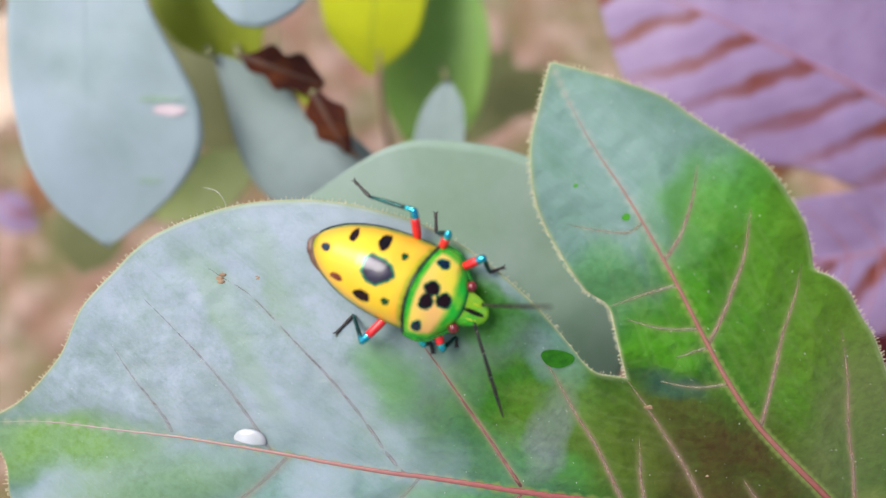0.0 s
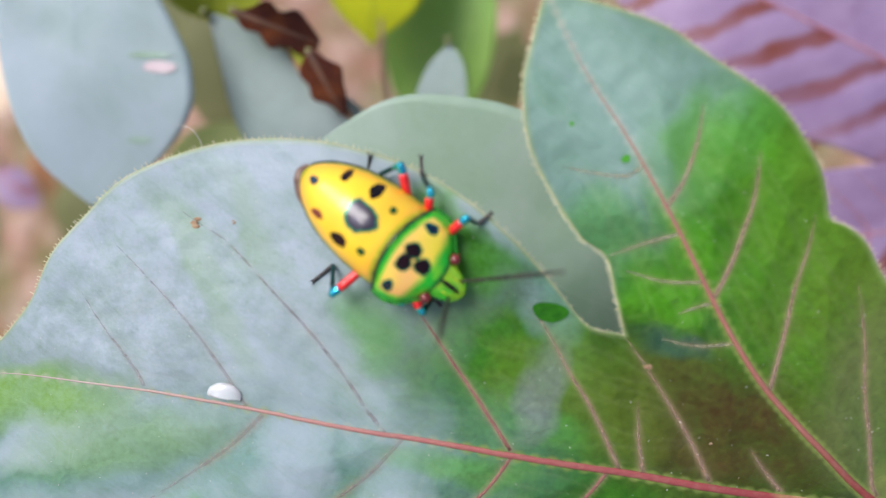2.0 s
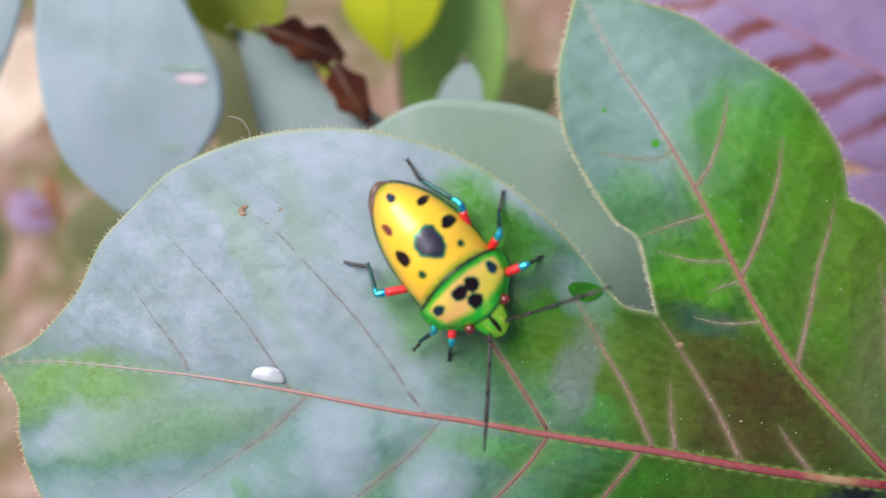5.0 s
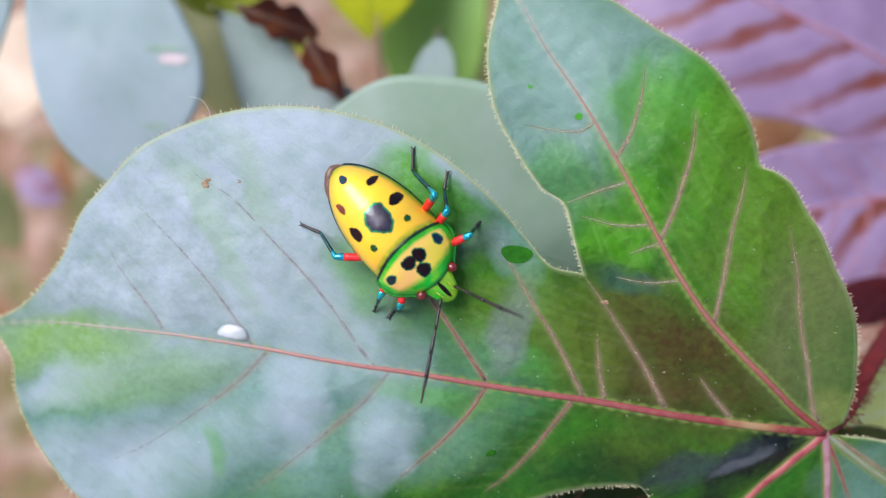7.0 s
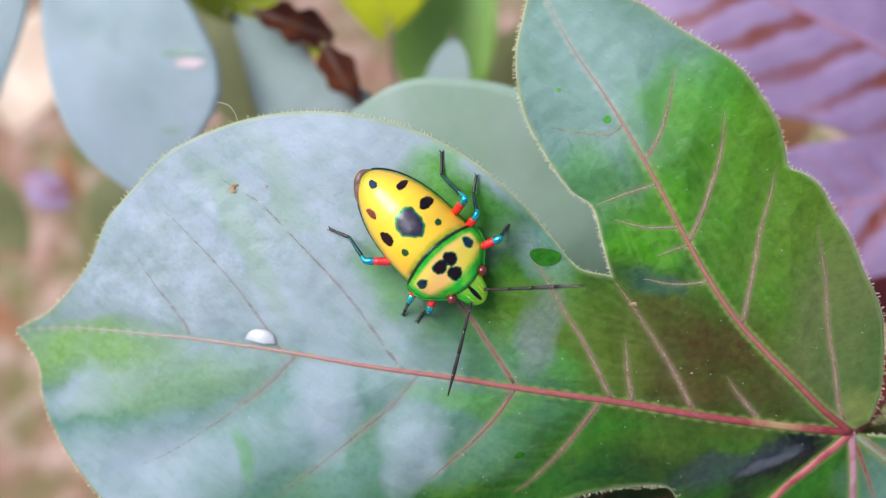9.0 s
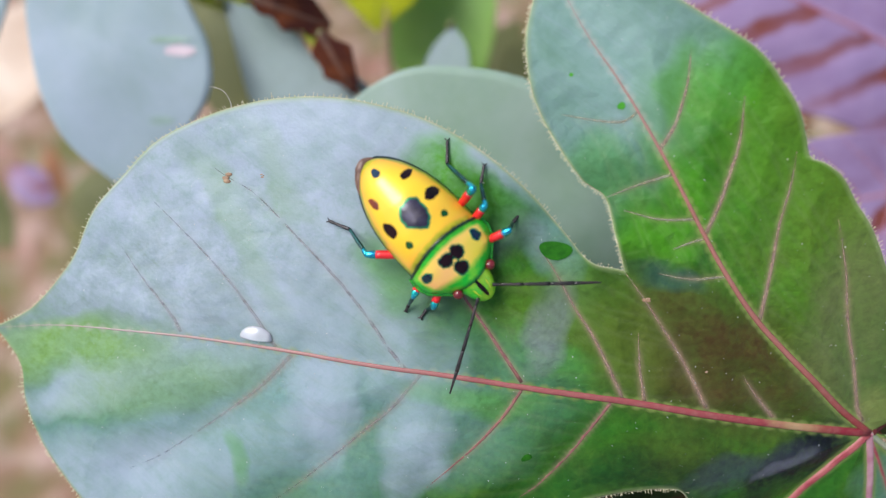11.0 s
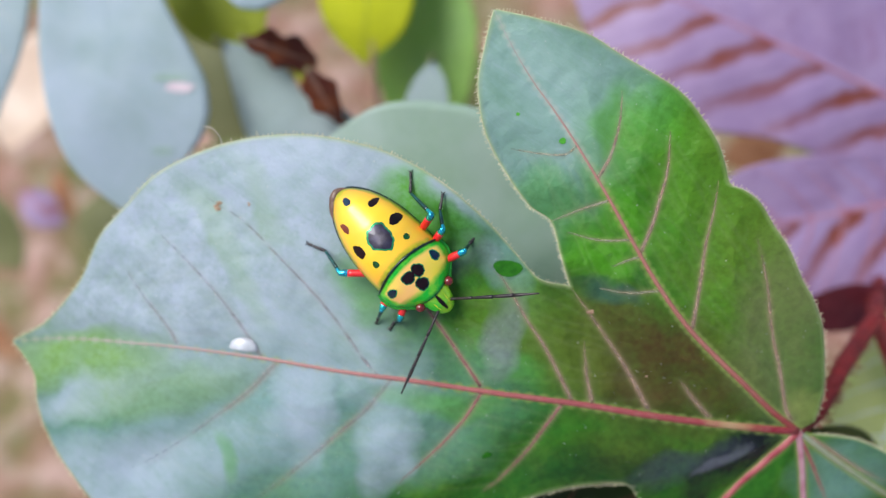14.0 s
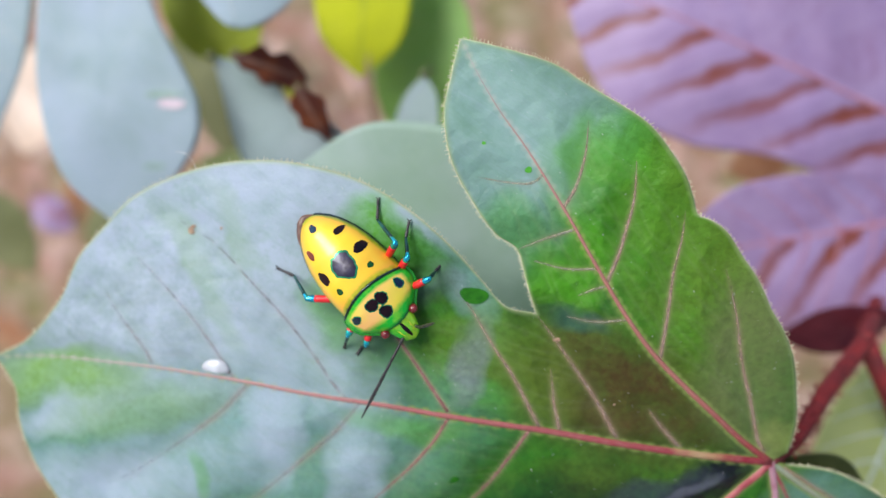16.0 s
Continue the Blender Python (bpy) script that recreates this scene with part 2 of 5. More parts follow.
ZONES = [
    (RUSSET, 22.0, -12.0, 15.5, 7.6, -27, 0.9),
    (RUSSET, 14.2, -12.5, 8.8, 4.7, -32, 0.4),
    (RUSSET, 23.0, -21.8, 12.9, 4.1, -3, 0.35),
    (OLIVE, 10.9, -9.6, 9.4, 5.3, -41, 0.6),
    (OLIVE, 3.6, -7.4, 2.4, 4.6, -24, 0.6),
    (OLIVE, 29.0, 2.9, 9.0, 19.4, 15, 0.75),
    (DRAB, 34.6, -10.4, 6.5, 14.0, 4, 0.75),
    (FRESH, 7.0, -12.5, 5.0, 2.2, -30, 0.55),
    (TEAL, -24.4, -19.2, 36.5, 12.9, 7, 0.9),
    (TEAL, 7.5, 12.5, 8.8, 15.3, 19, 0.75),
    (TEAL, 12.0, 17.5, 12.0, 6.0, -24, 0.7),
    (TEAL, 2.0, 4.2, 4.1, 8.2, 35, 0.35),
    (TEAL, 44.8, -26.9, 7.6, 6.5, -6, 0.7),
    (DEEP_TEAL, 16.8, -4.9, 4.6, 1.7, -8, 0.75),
    (SKY_SHEEN, -27.4, 1.6, 34.7, 19.4, 11, 0.95),
    (SKY_SHEEN, -10.9, 9.4, 20.0, 6.5, -6, 0.75),
    (SKY_SHEEN, -12.0, -9.7, 13.5, 6.5, -30, 0.6),
    (SKY_HAZE, 9.0, 16.5, 14.0, 9.6, -36, 0.75),
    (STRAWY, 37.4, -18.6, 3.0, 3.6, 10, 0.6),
    (SKY_SHEEN, -14.9, -16.9, 3.9, 7.6, -6, 0.8),
    (SKY_SHEEN, -6.6, -21.9, 3.4, 6.6, -8, 0.65),
    (SKY_SHEEN, -38.8, -15.7, 8.8, 2.6, 16, 0.8),
    (SKY_SHEEN, -37.0, -25.2, 15.9, 6.5, 3, 0.75),
    (SKY_SHEEN, -25.7, -21.0, 15.3, 5.3, 7, 0.4),
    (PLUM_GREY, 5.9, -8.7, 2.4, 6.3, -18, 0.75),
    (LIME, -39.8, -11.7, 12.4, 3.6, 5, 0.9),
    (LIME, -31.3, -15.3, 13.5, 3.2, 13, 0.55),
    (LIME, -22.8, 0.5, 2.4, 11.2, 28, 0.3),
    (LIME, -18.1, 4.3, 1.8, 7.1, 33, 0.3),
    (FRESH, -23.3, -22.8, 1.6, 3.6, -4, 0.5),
    # greens beside the bug, painted where it shades the leaf and blocks sheen
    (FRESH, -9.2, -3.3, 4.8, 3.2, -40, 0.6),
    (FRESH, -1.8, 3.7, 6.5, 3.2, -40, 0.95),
    (BUG_SHADE, 0.6, 2.8, 6.0, 2.2, -40, 0.75),
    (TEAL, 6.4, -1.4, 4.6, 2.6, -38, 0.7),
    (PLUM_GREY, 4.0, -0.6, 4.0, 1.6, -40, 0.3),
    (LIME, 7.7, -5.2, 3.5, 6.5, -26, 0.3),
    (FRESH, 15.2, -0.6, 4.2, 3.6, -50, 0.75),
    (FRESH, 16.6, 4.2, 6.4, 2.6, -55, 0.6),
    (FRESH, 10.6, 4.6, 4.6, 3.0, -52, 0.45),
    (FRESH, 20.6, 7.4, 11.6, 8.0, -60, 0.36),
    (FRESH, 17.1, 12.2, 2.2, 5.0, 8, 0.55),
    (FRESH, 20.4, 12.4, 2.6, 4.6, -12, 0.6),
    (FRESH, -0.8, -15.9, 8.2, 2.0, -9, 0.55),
    # dark fold by the stalk: shade and violet gloss put into colour
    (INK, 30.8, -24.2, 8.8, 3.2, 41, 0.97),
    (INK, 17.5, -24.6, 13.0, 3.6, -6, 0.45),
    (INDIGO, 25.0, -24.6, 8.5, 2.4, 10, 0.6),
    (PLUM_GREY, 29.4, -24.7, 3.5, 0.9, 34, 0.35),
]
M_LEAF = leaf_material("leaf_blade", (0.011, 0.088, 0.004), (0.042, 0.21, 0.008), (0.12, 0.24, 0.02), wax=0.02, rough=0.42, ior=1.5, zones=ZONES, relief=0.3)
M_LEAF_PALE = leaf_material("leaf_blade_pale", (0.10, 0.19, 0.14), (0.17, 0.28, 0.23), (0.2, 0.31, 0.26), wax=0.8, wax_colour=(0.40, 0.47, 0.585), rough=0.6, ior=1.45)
M_LEAF_BLUE = leaf_material("leaf_blade_blue_grey", (0.10, 0.17, 0.13), (0.16, 0.24, 0.21), (0.2, 0.28, 0.26), wax=0.8, wax_colour=(0.35, 0.42, 0.45), rough=0.65, ior=1.4)
M_LEAF_SAGE = leaf_material("leaf_blade_sage", (0.06, 0.18, 0.06), (0.12, 0.27, 0.11), (0.18, 0.32, 0.14), wax=0.8, wax_colour=(0.36, 0.45, 0.43), rough=0.55, ior=1.5)
M_LEAF_GREEN = leaf_material("leaf_blade_fresh", (0.2, 0.42, 0.05), (0.34, 0.58, 0.1), (0.4, 0.56, 0.16), wax=0.08, rough=0.45)
M_LEAF_YELLOW = leaf_material("leaf_blade_yellow", (0.38, 0.42, 0.006), (0.52, 0.55, 0.008), (0.5, 0.54, 0.02), rough=0.7, ior=1.35)
M_LEAF_KHAKI = leaf_material("leaf_blade_khaki", (0.10, 0.11, 0.035), (0.18, 0.18, 0.07), (0.2, 0.2, 0.1), rough=0.6)
M_LEAF_OLIVE = leaf_material("leaf_blade_olive", (0.22, 0.28, 0.012), (0.38, 0.44, 0.025), (0.4, 0.44, 0.06), rough=0.6)


def purple_bands(k, col):
    """Rust-brown bands, shaded furrows painted in, that run slantwise between the side veins of the young leaf."""
    x, y, z = k.xyz()
    s = k.math("ADD", k.math("MULTIPLY", x, 95.0), k.math("MULTIPLY", k.math("ABSOLUTE", y), -95.0))
    saw = k.math("FRACT", k.math("ADD", s, k.math("MULTIPLY", k.noise(90, 3), 0.9)))
    band = k.ramp(saw, (0.06, 0.0), (0.16, 1.0), (0.4, 1.0), (0.52, 0.0))
    # dusky maroon mottling on the other half
    dusk = k.math("MULTIPLY", k.ramp(k.noise(110, 5, 0.65, 0.6), (0.5, 0.0), (0.68, 1.0)), k.math("LESS_THAN", y, -0.001))
    col = k.mix(k.math("MULTIPLY", dusk, 0.5), col, (0.19, 0.08, 0.17))
    near = k.math("MULTIPLY", k.ramp(k.math("ABSOLUTE", y), (0.007, 1.0), (0.02, 0.0)), k.math("GREATER_THAN", y, 0.0))
    return k.mix(k.math("MULTIPLY", k.math("MULTIPLY", band, near), k.ramp(k.noise(70, 3), (0.35, 0.65), (0.6, 1.0))), col, (0.19, 0.04, 0.022))


M_LEAF_PURPLE = leaf_material("leaf_blade_purple", (0.22, 0.12, 0.26), (0.32, 0.21, 0.40), (0.36, 0.24, 0.4), wax=0.3, wax_colour=(0.43, 0.365, 0.53), rough=0.5, ior=1.6, stripes=purple_bands, through_green=False)
M_LEAF_LIME = leaf_material("leaf_blade_lime", (0.22, 0.27, 0.06), (0.38, 0.42, 0.13), (0.4, 0.42, 0.2), wax=0.1, rough=0.5)
M_MAROON = leaf_material("leaf_blade_maroon", (0.05, 0.004, 0.008), (0.11, 0.01, 0.016), (0.14, 0.02, 0.03), rough=0.5, through_green=False)
# dark blades: the shade they lie in is painted into their colour
M_LEAF_SHADE = leaf_material("leaf_blade_deep_shade", (0.008, 0.02, 0.008), (0.02, 0.04, 0.012), (0.03, 0.05, 0.02), rough=0.6)
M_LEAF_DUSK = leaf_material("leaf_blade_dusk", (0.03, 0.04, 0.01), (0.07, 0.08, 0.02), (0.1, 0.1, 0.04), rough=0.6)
# very pale blade: sunlight on the ground painted into its colour
M_SUNLIT_STRAW = leaf_material("leaf_blade_sunlit_straw", (0.62, 0.45, 0.33), (0.85, 0.72, 0.6), (0.9, 0.8, 0.7), rough=0.7, through_green=False)
M_RUST = leaf_material("leaf_blade_rust", (0.3, 0.12, 0.05), (0.45, 0.26, 0.14), (0.5, 0.3, 0.18), rough=0.7, through_green=False)
M_SCAR_PINK = plain_material("scar_pink", (0.42, 0.33, 0.37), (0.5, 0.41, 0.44), 300, 0.6)
M_SCAR_DARK = plain_material("scar_dark", (0.17, 0.27, 0.2), (0.24, 0.34, 0.3), 300, 0.6)
M_LEAF_DRY = leaf_material("leaf_blade_dry", (0.03, 0.004, 0.002), (0.075, 0.011, 0.004), (0.24, 0.07, 0.02), rough=0.95, through_green=False)
M_VEIN_RED = plain_material("vein_red", (0.24, 0.03, 0.04), (0.33, 0.09, 0.085), 700, 0.45)
def rib_material(name, axis, *stops):
    """A midrib whose colour changes along the blade (stops in millimetres along one axis)."""
    k = Mat(name)
    p = k.math("MULTIPLY_ADD", k.xyz()[axis], 10.0, 0.5)
    p = k.math("ADD", p, k.math("MULTIPLY", k.math("SUBTRACT", k.noise(500, 3), 0.5), 0.04))
    col = k.ramp(p, *[(mm * 0.01 + 0.5, c) for mm, c in stops])
    k.set(Base_Color=k.mix(k.math("MULTIPLY", k.ramp(k.noise(1300, 3), (0.45, 0.0), (0.7, 1.0)), 0.25), col, (0.36, 0.2, 0.15)), Roughness=0.55)
    k.bump(k.noise(2600, 2), 0.25, 0.00008)
    return k.m


# the long rib is red at the stalk, has a yellowish worn stretch and pales to pink; the upper one pales towards its tip
M_VEIN_LONG = rib_material("vein_red_to_pink", 0, (-36, (0.36, 0.29, 0.27)), (-18, (0.34, 0.18, 0.165)), (0, (0.29, 0.085, 0.08)), (27, (0.23, 0.035, 0.04)), (29.5, (0.32, 0.22, 0.1)), (31.5, (0.3, 0.16, 0.08)), (33.5, (0.19, 0.01, 0.02)))
M_VEIN_UPPER = rib_material("vein_rose_to_pale", 1, (-20, (0.22, 0.03, 0.03)), (-12, (0.29, 0.1, 0.08)), (4, (0.31, 0.13, 0.1)), (12, (0.31, 0.18, 0.15)), (18, (0.31, 0.26, 0.23)), (22, (0.3, 0.33, 0.3)))
M_VEIN_PINK = plain_material("vein_pink", (0.33, 0.2, 0.15), (0.42, 0.29, 0.22), 700, 0.6, solid=0.42)
M_VEIN_MAROON = plain_material("vein_maroon", (0.24, 0.085, 0.075), (0.32, 0.15, 0.125), 700, 0.55, solid=0.72)
M_VEIN_ROSE = plain_material("vein_rose", (0.3, 0.12, 0.16), (0.4, 0.23, 0.26), 700, 0.5)
M_VEIN_FADED = plain_material("vein_faded", (0.25, 0.18, 0.19), (0.36, 0.29, 0.31), 500, 0.5, solid=0.2)
M_VEIN_FAINT = plain_material("vein_faint", (0.3, 0.27, 0.17), (0.36, 0.34, 0.24), 700, 0.6, solid=0.45)
M_VEIN_DULL = plain_material("vein_dull", (0.2, 0.25, 0.15), (0.28, 0.29, 0.2), 700, 0.6)
M_VEIN_PALE = plain_material("vein_pale", (0.34, 0.42, 0.36), (0.4, 0.44, 0.42), 700, 0.5)
M_VEIN_DRY = plain_material("vein_dry", (0.05, 0.02, 0.01), (0.1, 0.04, 0.02), 500, 0.7)
M_VEIN_PURPLE = plain_material("vein_purple", (0.3, 0.1, 0.14), (0.4, 0.2, 0.25), 500, 0.5)
M_MARGIN = plain_material("leaf_margin", (0.26, 0.32, 0.16), (0.4, 0.38, 0.24), 900, 0.5)
M_HAIR = plain_material("gland_hair", (0.5, 0.48, 0.27), (0.62, 0.57, 0.4), 900, 0.4)
M_STEM = plain_material("stem_red", (0.075, 0.003, 0.005), (0.17, 0.007, 0.008), 400, 0.75, bump=0.4, dist=0.0003)
M_STALK = plain_material("stalk_green", (0.12, 0.15, 0.05), (0.2, 0.19, 0.09), 400, 0.6)
M_WORN = plain_material("worn_spot", (0.008, 0.085, 0.002), (0.018, 0.13, 0.004), 1500, 0.75, ior=1.3)
M_WORN_FRESH = plain_material("worn_spot_fresh", (0.03, 0.22, 0.005), (0.06, 0.3, 0.01), 1500, 0.6)
M_DUST = plain_material("dust", (0.4, 0.42, 0.36), (0.55, 0.56, 0.5), 2000, 0.8)
M_MARK = plain_material("brown_mark", (0.24, 0.14, 0.08), (0.36, 0.25, 0.15), 1500, 0.6)


# ---- building helpers ----
MM = 0.001


def mesh_object(name, bm, material, smooth=True):
    me = bpy.data.meshes.new(name)
    if smooth:
        for f in bm.faces:
            f.smooth = True
    bm.to_mesh(me)
    bm.free()
    for m in material if isinstance(material, (list, tuple)) else (material,):
        me.materials.append(m)
    return new(name, me)


def part(name, bm, material, parent, label="", smooth=True):
    """One mesh object under a thing or under a part."""
    ob = mesh_object(name, bm, material, smooth)
    ob.parent = parent
    if label:
        tagged(ob, label)
    return ob


def thing(name, m, label, category, group="", kind=""):
    """An empty at the thing's base that carries its parts."""
    ob = new(name)
    ob.empty_display_size = 0.005
    ob.matrix_world = m
    return tagged(ob, label, category, group, kind)


def spline(points, n, closed=False):
    """n points evenly along a smooth curve through the control points."""
    p = [np.array(q, float) for q in points]
    if len(p) == 2:
        p = [p[0], (p[0] + p[1]) / 2, p[1]]
    ext = [2 * p[0] - p[1]] + p + [2 * p[-1] - p[-2]]
    fine = []
    for i in range(1, len(ext) - 2):
        a, b, c, d = ext[i - 1:i + 3]
        for s in np.linspace(0, 1, 24, endpoint=False):
            fine.append(0.5 * (2 * b + (c - a) * s + (2 * a - 5 * b + 4 * c - d) * s * s + (3 * b - 3 * c + d - a) * s ** 3))
    fine.append(p[-1])
    fine = np.array(fine)
    along = np.concatenate([[0], np.cumsum(np.linalg.norm(np.diff(fine, axis=0), axis=1))])
    at = np.linspace(0, along[-1], n)
    return np.stack([np.interp(at, along, fine[:, k]) for k in range(fine.shape[1])], 1)


def tube(bm, path, radii, sides=8, flat=1.0, cap=True):
    """A tapering tube along 3D points; flat squashes it along z."""
    rings = []
    for i, q in enumerate(path):
        d = Vector(path[min(i + 1, len(path) - 1)]) - Vector(path[max(i - 1, 0)])
        d.normalize()
        ref = Vector((0, 0, 1)) if abs(d.z) < 0.9 else Vector((1, 0, 0))
        a = d.cross(ref).normalized()
        b = a.cross(d)
        r = radii[i] if hasattr(radii, "__len__") else radii
        rings.append([bm.verts.new(Vector(q) + a * (r * math.cos(2 * math.pi * k / sides)) + b * (r * flat * math.sin(2 * math.pi * k / sides))) for k in range(sides)])
    for r0, r1 in zip(rings, rings[1:]):
        for k in range(sides):
            bm.faces.new((r0[k], r0[(k + 1) % sides], r1[(k + 1) % sides], r1[k]))
    if cap:
        bm.faces.new(rings[0][::-1])
        bm.faces.new(rings[-1])
    return rings


def ball(bm, c, r, u=8, v=6, squash=(1, 1, 1)):
    m = Matrix.Translation(c) @ Matrix.Diagonal((r * squash[0], r * squash[1], r * squash[2], 1))
    bmesh.ops.create_uvsphere(bm, u_segments=u, v_segments=v, radius=1, matrix=m)


# ---- the large lobed leaf ----
# millimetres in the leaf's own sheet; the sheet faces up towards the viewer
LEAF = Matrix(((0.99561, -0.01247, -0.09276, 0.0), (-0.03201, 0.88596, -0.46266, 0.0), (0.08795, 0.46360, 0.88167, 0.40), (0, 0, 0, 1)))
JUNCTION = (37.8, -20.7)
LOBE_MIDRIBS = {
    "left": [(37.8, -20.7), (31.4, -19.7), (25.1, -18.7), (18.9, -17.5), (12.8, -16.3), (6.8, -15.3), (-2.3, -13.9), (-11.4, -12.7), (-19.2, -11.5), (-30.7, -10.4), (-41.3, -10), (-48.8, -10.5)],
    "upper": [(37.8, -20.7), (34.4, -18), (30.9, -14.6), (27.6, -11.4), (24.3, -7.9), (21.2, -3.6), (18.2, 1.4), (15.2, 6.6), (11.5, 12.5), (8.7, 16.4), (6.5, 20.1), (5, 23.2)],
    "lower": [(37.8, -20.7), (34, -24.8), (31.1, -28.1), (23.4, -38.6), (13.8, -51)],
    "base": [(37.8, -20.7), (39, -25.5), (40.1, -30.3), (48.3, -65.1)],
    "right": [(37.8, -20.7), (43.4, -25.2), (51.1, -30.8), (71.4, -45)],
}
EDGE_LEFT_UP = [(12.6, -3.8), (9.4, -2.9), (7, -0.2), (3.9, 3.3), (-0.2, 6.8), (-4.8, 9.4), (-9.6, 10.9), (-14.5, 11.6), (-20.2, 11.3), (-25.5, 10), (-30.3, 7.8), (-34.5, 4.2), (-37.4, 1), (-39.6, -3.4), (-44.2, -8.1), (-48.8, -10.5)]
EDGE_LEFT_LOW = [(20.6, -27.9), (19.3, -26), (16.8, -25.6), (11.8, -26.3), (6.8, -28.1), (0.4, -31.8), (-9.3, -36.1), (-20.5, -36.9), (-30.3, -34.3), (-38.7, -28.5), (-42, -24.4), (-44.1, -20.8), (-45.4, -17.3), (-45.8, -13.7), (-48.8, -10.5)]
EDGE_UPPER_LEFT = [(12.6, -3.8), (11.6, -0.6), (10.6, 2.8), (8.5, 4.4), (6.2, 7.6), (4.2, 11.5), (3.5, 16), (4.2, 19.9), (5, 23.2)]
EDGE_UPPER_RIGHT = [(39.4, -19.6), (39.6, -16.1), (39.2, -12.8), (38.4, -8.8), (37.1, -5.7), (35.5, -3.2), (33.9, -0.2), (32.2, 2.2), (30.6, 4.5), (29, 5.7), (27.8, 6.2), (27.2, 7.9), (26.3, 10), (24.6, 12.6), (22.7, 14.8), (19.9, 16.7), (16.6, 18.7), (13.9, 20.4), (9.5, 21.9), (5, 23.2)]
EDGE_LOWER_LEFT = [(20.6, -27.9), (20.3, -30.3), (18.5, -34.9), (13.5, -41.9), (12.3, -47.1), (13.8, -51)]
EDGE_LOWER_RIGHT = [(36.4, -36.6), (33.8, -43.4), (25.2, -50.8), (13.8, -51)]
EDGE_BASE_LEFT = [(36.4, -36.6), (36.4, -45.8), (39.9, -56.1), (48.3, -65.1)]
EDGE_BASE_RIGHT = [(47.5, -37.2), (52.3, -49.1), (54, -60.4), (48.3, -65.1)]
EDGE_RIGHT_LOW = [(47.5, -37.2), (54.4, -42.2), (63.6, -46.3), (71.4, -45)]
EDGE_RIGHT_UP = [(39.7, -21.2), (44.9, -22.2), (50.3, -25.3), (58.2, -31.6), (71.4, -45)]
SIDE_VEINS = [
    [(-7.2, -13.1), (-8.9, -10.9), (-10.9, -7.9), (-13.6, -4.5), (-17.3, -0.6), (-21, 3), (-23.6, 4.5), (-25.9, 6)],
    [(3.6, -14.3), (2, -11.8), (0.2, -9), (-1.1, -7.2), (-3.8, -3.2), (-7.3, 1.8)],
    [(13, -16.1), (11.9, -13.7), (10, -9.9), (8.2, -7.1), (6.2, -3.5), (4.5, -1.1)],
    [(21, -17.2), (18.7, -12.9), (16.2, -9), (14.3, -6.2), (12.6, -3.9)],
    [(-19.4, -11.3), (-21.4, -8.3), (-23.8, -5), (-27, -1.6), (-30.4, 1.6), (-31.7, 2.6)],
    [(-28.8, -10.1), (-29.9, -8.2), (-32.6, -4.9), (-34.6, -2.1)],
    [(27.6, -18.4), (25.5, -15.9), (24.1, -13.9)],
    [(15.1, -16.4), (14.5, -13.4), (14.1, -9.6)],
    [(-17.9, -12), (-20.4, -14.6), (-22.4, -16.3), (-27.2, -19.7), (-31.4, -22.5), (-34.9, -24.2)],
    [(-5.6, -13.5), (-8.5, -17), (-11.1, -19.3), (-14.7, -22.4), (-18.4, -25.5), (-21.1, -27.5)],
    [(3.6, -15), (1.9, -17.9), (-0.6, -20.9), (-3.1, -23.3), (-5.7, -25.7)],
    [(11.9, -16.5), (10.1, -19.3), (8.3, -22), (5.5, -25.1), (3.3, -26.8)],
    [(15, 6.9), (16.2, 9.1), (17, 12.2), (17.2, 15.2)],
    [(19.4, -0.5), (20.4, 2.3), (21.1, 5.1), (21.7, 7.9), (21.8, 11.8)],
    [(25, -8.4), (25.5, -3.6), (25.8, 0.5), (26.4, 3.9), (26.6, 6.8)],
    [(36.8, -19.3), (35.9, -17.7), (34.6, -13.2), (33.3, -9), (32.2, -3.7), (30.6, 1.6)],
    [(16.1, 4.8), (13.6, 4), (10.6, 2.8)],
    [(13, 10.1), (11.8, 9.3), (9.6, 9.4), (6.7, 9.9)],
    [(18.5, 0.9), (15.3, 0.9), (12.2, 1.7)],
    [(21.5, -4.3), (18.4, -4.5), (15.5, -4)],
    [(19.5, -0.8), (18.1, -1.2), (16.7, -1.8)],
    [(38.2, -21.6), (40.4, -25.6), (43.1, -30.8)],
    [(39.4, -21.6), (45.7, -26), (50.6, -28.9)],
]


def sheet(u, v):
    """Height of the leaf's broad curve."""
    return -(0.1100 * u * u - 0.2182 * u * v + 0.1379 * v * v) / 68.0


VEIN_LINES = [spline(p, 40) for p in LOBE_MIDRIBS.values()] + [spline(p, 24) for p in SIDE_VEINS]
_seg_a = np.concatenate([p[:-1] for p in VEIN_LINES])
_seg_b = np.concatenate([p[1:] for p in VEIN_LINES])
RIB_THICK = {"left": 0.54, "upper": 0.42, "lower": 0.5, "base": 0.45, "right": 0.35}
FINE_VEINS = (16, 17, 18, 19, 20)      # thin pale side veins of the upper lobe
# rungs of fine veinlets between neighbouring side veins, by their numbers in the list
LADDERS = ((5, 4), (4, 0), (0, 1), (1, 2), (2, 3), (8, 9), (9, 10), (10, 11), (12, 13), (13, 14), (14, 15), (17, 16), (16, 18), (18, 19))


def rib_radii(lobe, line):
    """Half thickness of a midrib along its line, in millimetres."""
    far = np.linalg.norm(line - np.array(JUNCTION), axis=1)
    return 0.82 * RIB_THICK[lobe] * np.clip(1.0 - far / (far.max() * 1.02), 0.01, 1) ** (0.95 if lobe in ("left", "upper") else 0.6)


